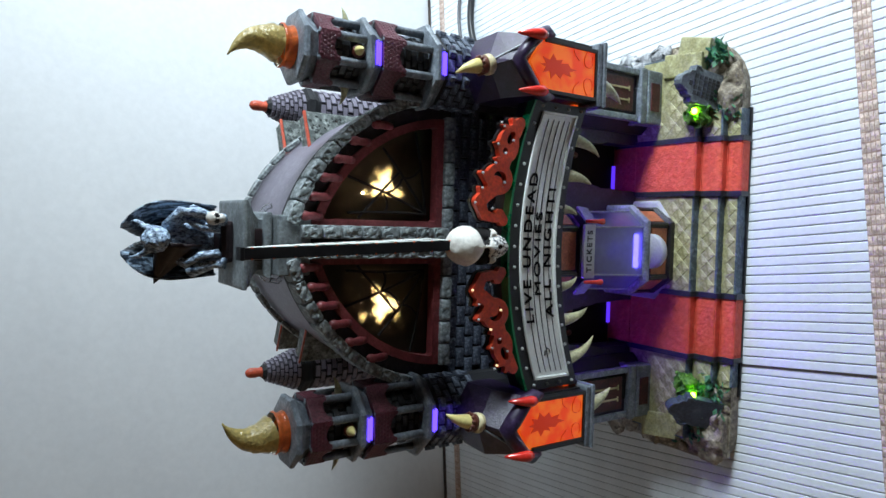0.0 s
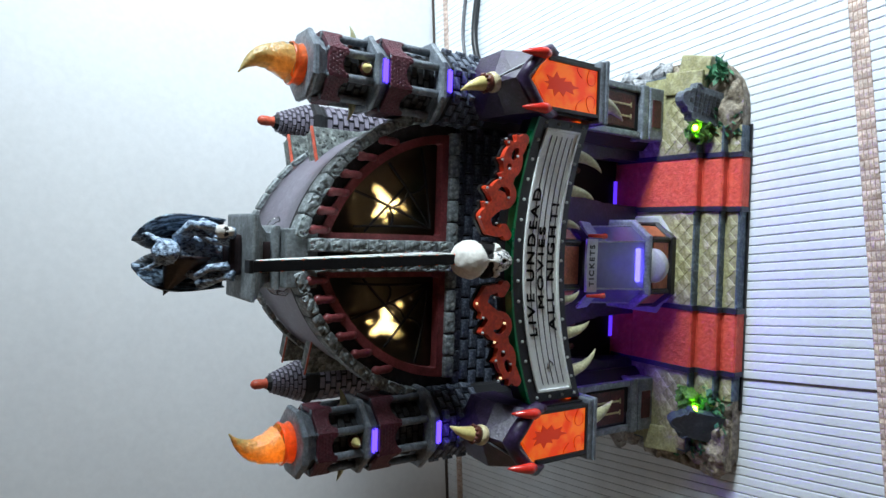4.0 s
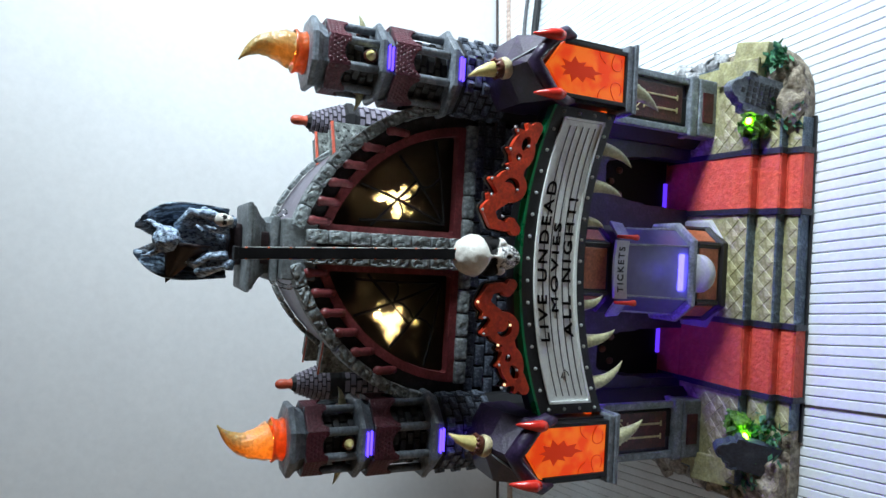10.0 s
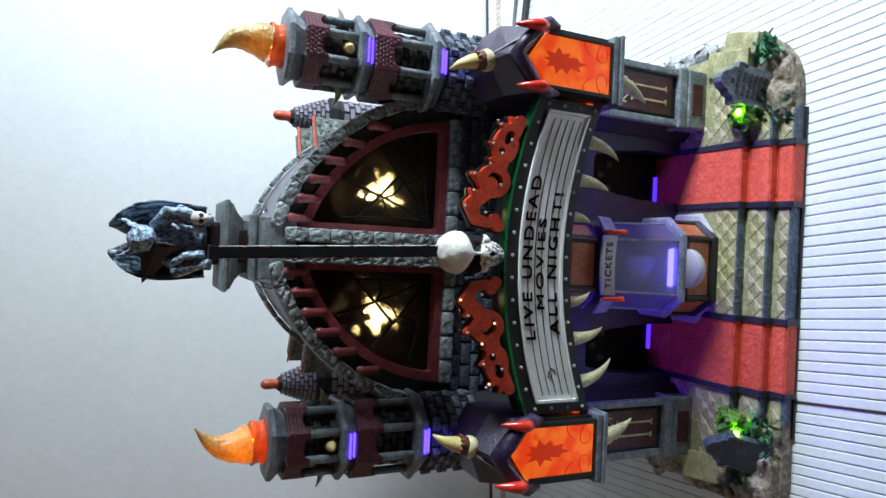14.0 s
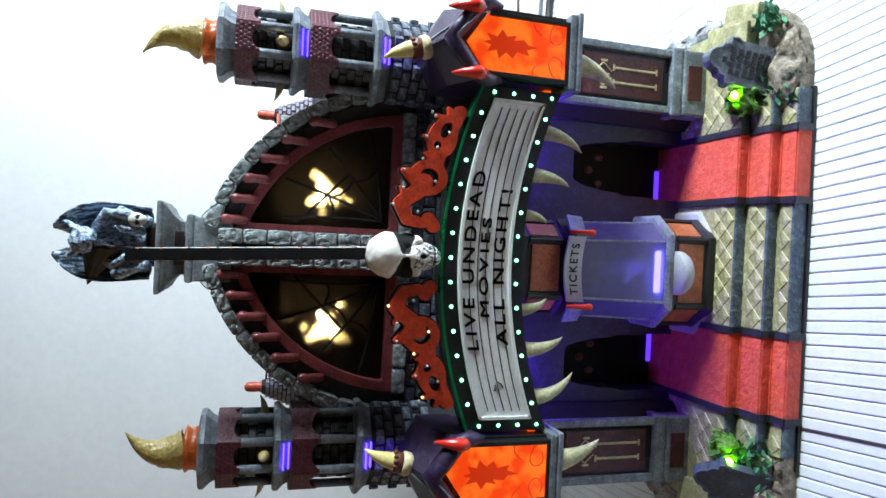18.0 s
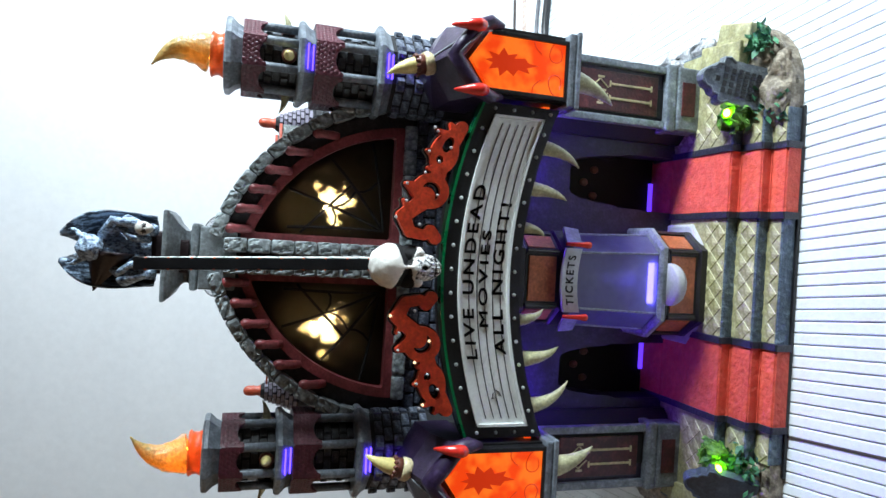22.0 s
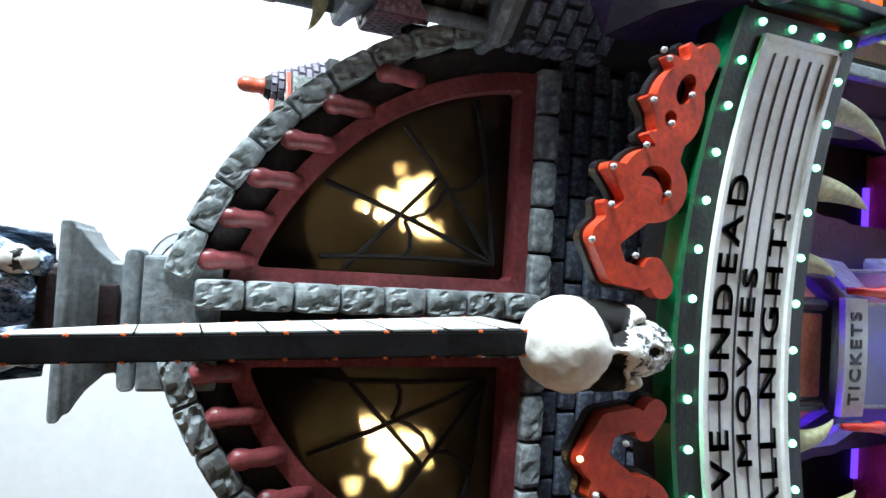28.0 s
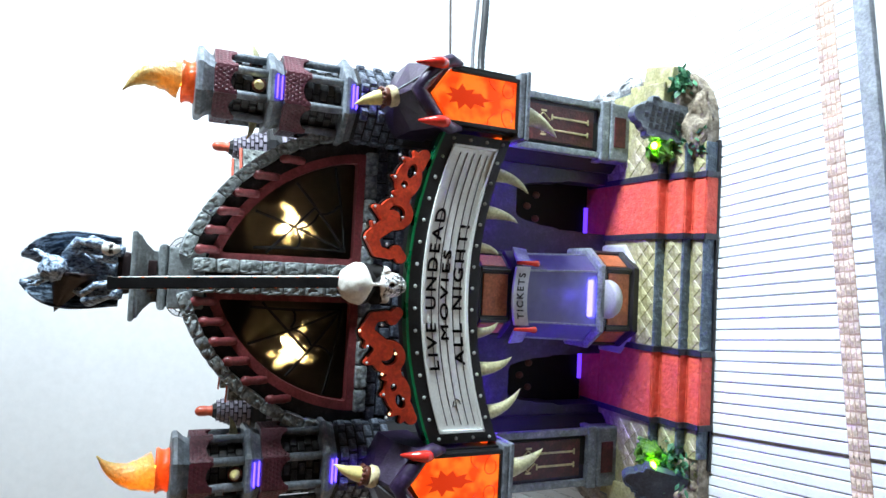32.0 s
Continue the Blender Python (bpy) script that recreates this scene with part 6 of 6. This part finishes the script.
def lantern(s):
    def at(x, y, z):
        return Vector((s * x, y, z))

    lo, hi, xm, yf = 0.0633, 0.0836, 0.0738, 0.0138
    ln = part("lantern", box(bmesh.new(), min(s * 0.0618, s * 0.0868), max(s * 0.0618, s * 0.0868), 0.0168, 0.0450, 0.0950, 0.1240), M["black"], theatre, "black box lantern with a glowing orange face")

    def sheet(outline, y0, y1):
        return plate(bmesh.new(), [(s * x, z) for x, z in outline], y0, y1)

    part("lantern_face", sheet([(lo, 0.0962), (hi, 0.0962), (hi, 0.1255), (xm, 0.1322), (lo, 0.1245)], yf, 0.0160), M["lantern"], ln, "glowing orange face")
    part("lantern_side", box(bmesh.new(), min(s * 0.0612, s * 0.0619), max(s * 0.0612, s * 0.0619), 0.0215, 0.0400, 0.0975, 0.1000), M["lantern"], ln, "glowing orange slit")
    # bat-like mark and two leaves pressed into the face
    bat = [(0, 0.1290), (0.0008, 0.1262), (0.0030, 0.1278), (0.0022, 0.1240), (0.0050, 0.1222), (0.0026, 0.1205), (0.0034, 0.1168), (0.0016, 0.1180), (0.0022, 0.1140), (0.0006, 0.1125), (0.0002, 0.1085), (-0.0012, 0.1130), (-0.0030, 0.1120), (-0.0022, 0.1165), (-0.0046, 0.1180), (-0.0028, 0.1205), (-0.0052, 0.1232), (-0.0024, 0.1240), (-0.0032, 0.1275), (-0.0008, 0.1262)]
    part("bat_mark", sheet([(xm + a, z - 0.002) for a, z in bat], yf - 0.0003, yf + 0.0002), M["lanternmark"], ln, "darker red mark")
    for sx in (-1, 1):
        leaf = [(xm + sx * (0.0058 + 0.0036 * math.cos(t)), 0.1000 + 0.0024 * math.sin(t) * (1 - 0.35 * math.cos(t))) for t in (2 * math.pi * k / 16 for k in range(16))]
        part("leaf_mark", sheet(leaf, yf - 0.0002, yf + 0.0002), M["lantern"], ln, "raised leaf")
        rim = [at(x, yf - 0.0002, z) for x, z in leaf[:14]]
        part("leaf_vein", tube(bmesh.new(), rim, 0.00022, 5), M["lanternmark"], ln, "darker leaf edge")
        curl = [at(xm + sx * (0.0096 - 0.0050 * u), yf - 0.0002, 0.1085 - 0.0030 * u + 0.0012 * math.sin(3.1 * u)) for u in (k / 8 for k in range(9))]
        part("leaf_vein", tube(bmesh.new(), curl, 0.00022, 5), M["lanternmark"], ln, "darker leaf edge")
    for x in (lo, hi):
        part("frame_edge", box(bmesh.new(), s * x - 0.0008, s * x + 0.0008, 0.0130, 0.0175, 0.0950, 0.1250, 0.0003), M["black"], ln)
    part("frame_edge", box(bmesh.new(), min(s * lo, s * hi), max(s * lo, s * hi), 0.0130, 0.0175, 0.0950, 0.0962, 0.0003), M["black"], ln)
    part("lantern_ledge", box(bmesh.new(), min(s * 0.0600, s * 0.0880), max(s * 0.0600, s * 0.0880), 0.0118, 0.0450, 0.0905, 0.0922, 0.0006), M["ring"], ln, "grey ledge")
    part("lantern_ledge", box(bmesh.new(), min(s * 0.0606, s * 0.0874), max(s * 0.0606, s * 0.0874), 0.0126, 0.0450, 0.0922, 0.0950, 0.0008), M["ring"], ln, "grey ledge")
    # faceted hood with a thick pointed rim
    bm = bmesh.new()
    for p in ((lo - 0.0018, 0.0190, 0.1225), (hi + 0.0018, 0.0190, 0.1240), (xm, 0.0164, 0.1398), (lo - 0.0020, 0.0168, 0.1285), (hi + 0.0020, 0.0164, 0.1300), (0.0618, 0.0290, 0.1235), (0.0612, 0.0290, 0.1345), (0.0725, 0.0250, 0.1440), (0.0760, 0.0260, 0.1436), (0.0880, 0.0280, 0.1240), (0.0880, 0.0290, 0.1372), (0.0605, 0.0440, 0.1235), (0.0605, 0.0440, 0.1365), (0.0875, 0.0440, 0.1240), (0.0875, 0.0440, 0.1372), (0.0740, 0.0440, 0.1440)):
        bm.verts.new(at(*p))
    bmesh.ops.convex_hull(bm, input=bm.verts)
    bmesh.ops.delete(bm, geom=[v for v in bm.verts if not v.link_faces], context="VERTS")
    part("hood", bm, M["purple"], ln, "dark purple gabled hood")
    rim = [at(lo - 0.0020, 0.0138, 0.1200), at(lo - 0.0026, 0.0128, 0.1248), at(lo - 0.0006, 0.0130, 0.1296), at(xm - 0.0042, 0.0138, 0.1346), at(xm, 0.0142, 0.1378), at(xm + 0.0042, 0.0136, 0.1350), at(hi + 0.0006, 0.0124, 0.1306), at(hi + 0.0026, 0.0120, 0.1262), at(hi + 0.0022, 0.0132, 0.1210)]
    part("hood_rim", tube(bmesh.new(), rim, [0.0012, 0.0029, 0.0031, 0.0034, 0.0037, 0.0034, 0.0031, 0.0029, 0.0012], 12, 0.8), M["purple"], ln, "thick dark purple rim", True)
    part("hood_rib", tube(bmesh.new(), [at(0.0745, 0.0240, 0.1436), at(hi + 0.0002, 0.0108, 0.1305)], 0.00045, 6), M["grey"], ln, "pale rib")
    part("hood_rib", tube(bmesh.new(), [at(xm + 0.0005, 0.0112, 0.1372), at(hi + 0.0004, 0.0096, 0.1278)], 0.0004, 6), M["ring"], ln, "pale rib")
    for x, y, dz in ((0.0622, 0.0, 0.0), (hi, -0.0018, 0.0026)):
        bm = bmesh.new()
        q = [(0.0118, 0.1268, 0.0012), (0.0108, 0.1274, 0.0020), (0.0104, 0.1288, 0.0023), (0.0112, 0.1312, 0.0020), (0.0126, 0.1340, 0.0014), (0.0140, 0.1362, 0.0008), (0.0146, 0.1374, 0.0003)]
        tube(bm, [at(x, yy + y, z + dz) for yy, z, r in q], [r for yy, z, r in q], 14)
        part("red_horn", bm, M["redgloss"], ln, "glossy red horn", True)
    # tusk on the hood
    axis = [at(0.0735, 0.0262, 0.1425), at(0.0725, 0.0260, 0.1452), at(0.0719, 0.0262, 0.1482), at(0.0712, 0.0266, 0.1510), at(0.0698, 0.0272, 0.1550), at(0.0678, 0.0278, 0.1585)]
    part("tusk_ring", tube(bmesh.new(), [axis[0], axis[0].lerp(axis[1], 0.3), axis[1], axis[1].lerp(axis[2], 0.1)], [0.0036, 0.0042, 0.0042, 0.0036], 18), M["ivory"], ln, "ivory ring", True)
    bm = bmesh.new()
    tube(bm, [axis[1], axis[2]], [0.0035, 0.0037], 16)
    d = (axis[2] - axis[1]).normalized()
    u = d.orthogonal().normalized()
    for k in range(12):
        t = 2 * math.pi * k / 12
        blob(bm, axis[2] + (u * math.cos(t) + d.cross(u) * math.sin(t)) * 0.0034, (0.0009, 0.0009, 0.0010), 1)
    part("tusk_collar", bm, M["collar"], ln, "brown studded collar", True)
    part("tusk", tube(bmesh.new(), axis[1:], [0.0030, 0.0031, 0.0027, 0.0016, 0.0003], 14), M["tusk"], ln, "pale yellow tusk", True)
    # added hidden lamp that throws the violet glow on ring and bricks
    part("violet_lamp", box(bmesh.new(), s * 0.0745 - 0.0005, s * 0.0745 + 0.0005, 0.0385, 0.0393, 0.1455, 0.1460, 0.0001), M["violetdot"], ln, "tiny added lamp behind the tusk for the violet glow")
    # fang under the ledge
    bm = bmesh.new()
    spike(bm, at(0.0735, 0.0230, 0.0915), at(0.0720, 0.0195, 0.0800), at(0.0650, 0.0195, 0.0725), 0.0048, 12, 12, 0.8)
    part("ledge_fang", bm, M["fang"], ln, "large cream fang", True)


flames = [(s, tower(s)) for s in (1, -1)]
lantern(1), lantern(-1)


# ---------- moving lights ----------
def lamps():
    """In each window a bulb behind a turning disc with ragged cut-outs."""
    discs = []
    for s in (1, -1):
        bx, bz = (0.0215, 0.1725) if s > 0 else (-0.0275, 0.1715)
        bm = bmesh.new()
        blob(bm, (bx, 0.0810, bz), (0.0022, 0.0022, 0.0022), 2)
        part("window_bulb", bm, M["bulb"], theatre, "warm bulb behind the window")
        rg = random.Random(21 + s)
        # added unseen plate that keeps bulb light from leaking past the disc
        part("baffle", cutout(bmesh.new(), lambda x, z: min(math.hypot(x - bx, z - bz) - 0.0215, s * x - 0.0015, 0.0715 - rad(x, z), z - 0.121), -0.060, 0.060, 0.120, 0.210, 0.0020, 0.0650, 0.0655), M["matte"], theatre, "added black baffle that stops stray bulb light")
        holes = [(0.0008, -0.0006, 0.0030, 1.0 + s)]
        for k in range(3):
            t = 2 * math.pi * (k + rg.uniform(-0.2, 0.2)) / 3
            q = rg.uniform(0.0050, 0.0064)
            holes.append((q * math.cos(t), q * math.sin(t), rg.uniform(0.0004, 0.0008), rg.uniform(0, 6)))

        def disc(x, z):
            v = 0.0250 - math.hypot(x, z)
            for a, b, r, ph in holes:
                d, an = math.hypot(x - a, z - b), math.atan2(z - b, x - a)
                v = min(v, d - r * (1 + 0.42 * math.sin(3 * an + ph) + 0.30 * math.sin(7 * an + 2 * ph)))
            return v

        bm = bmesh.new()
        cutout(bm, disc, -0.026, 0.026, -0.026, 0.026, 0.0005, -0.0002, 0.0002)
        ob = part("turning_disc", bm, M["inside"], theatre, "turning disc with ragged cut-outs")
        ob.matrix_basis = Matrix.Translation((bx + s * 0.0008, 0.0695, bz - 0.0008))
        discs.append((s, ob))
    return discs


discs = lamps()


def motions():
    # the sign's lights come forward into their bulbs when lit
    on, off = Matrix.Identity(4), Matrix.Translation((0, 0.0040, 0))
    sign = [(0, off), (5.6, off), (5.9, on), (9.9, on), (10.2, off), (15.2, off), (15.45, on), (19.4, on), (19.6, off), (24.8, off), (25.0, on), (29.55, on), (29.75, off), (32, off)]
    walk(led_row, sign)
    # the bulbs of the two horns rise into the horns when lit
    for s, bulb in flames:
        up, down = Matrix.Translation((s * 0.0745, 0.0585, 0.2218)), Matrix.Translation((s * 0.0745, 0.0585, 0.2010))
        walk(bulb, [(0, down), (0.6, down), (1.0, up), (4.4, up), (4.8, down), (9.5, down), (9.9, up), (14.4, up), (14.8, down), (19.5, down), (19.9, up), (24.75, up), (25.0, down), (30.1, down), (30.5, up), (32, up)])
    for s, ob in discs:
        o = ob.matrix_basis.copy()
        walk(ob, [(k * 0.5, o @ Matrix.Rotation(radians(s * 26.0 * k), 4, "Y")) for k in range(65)])


motions()
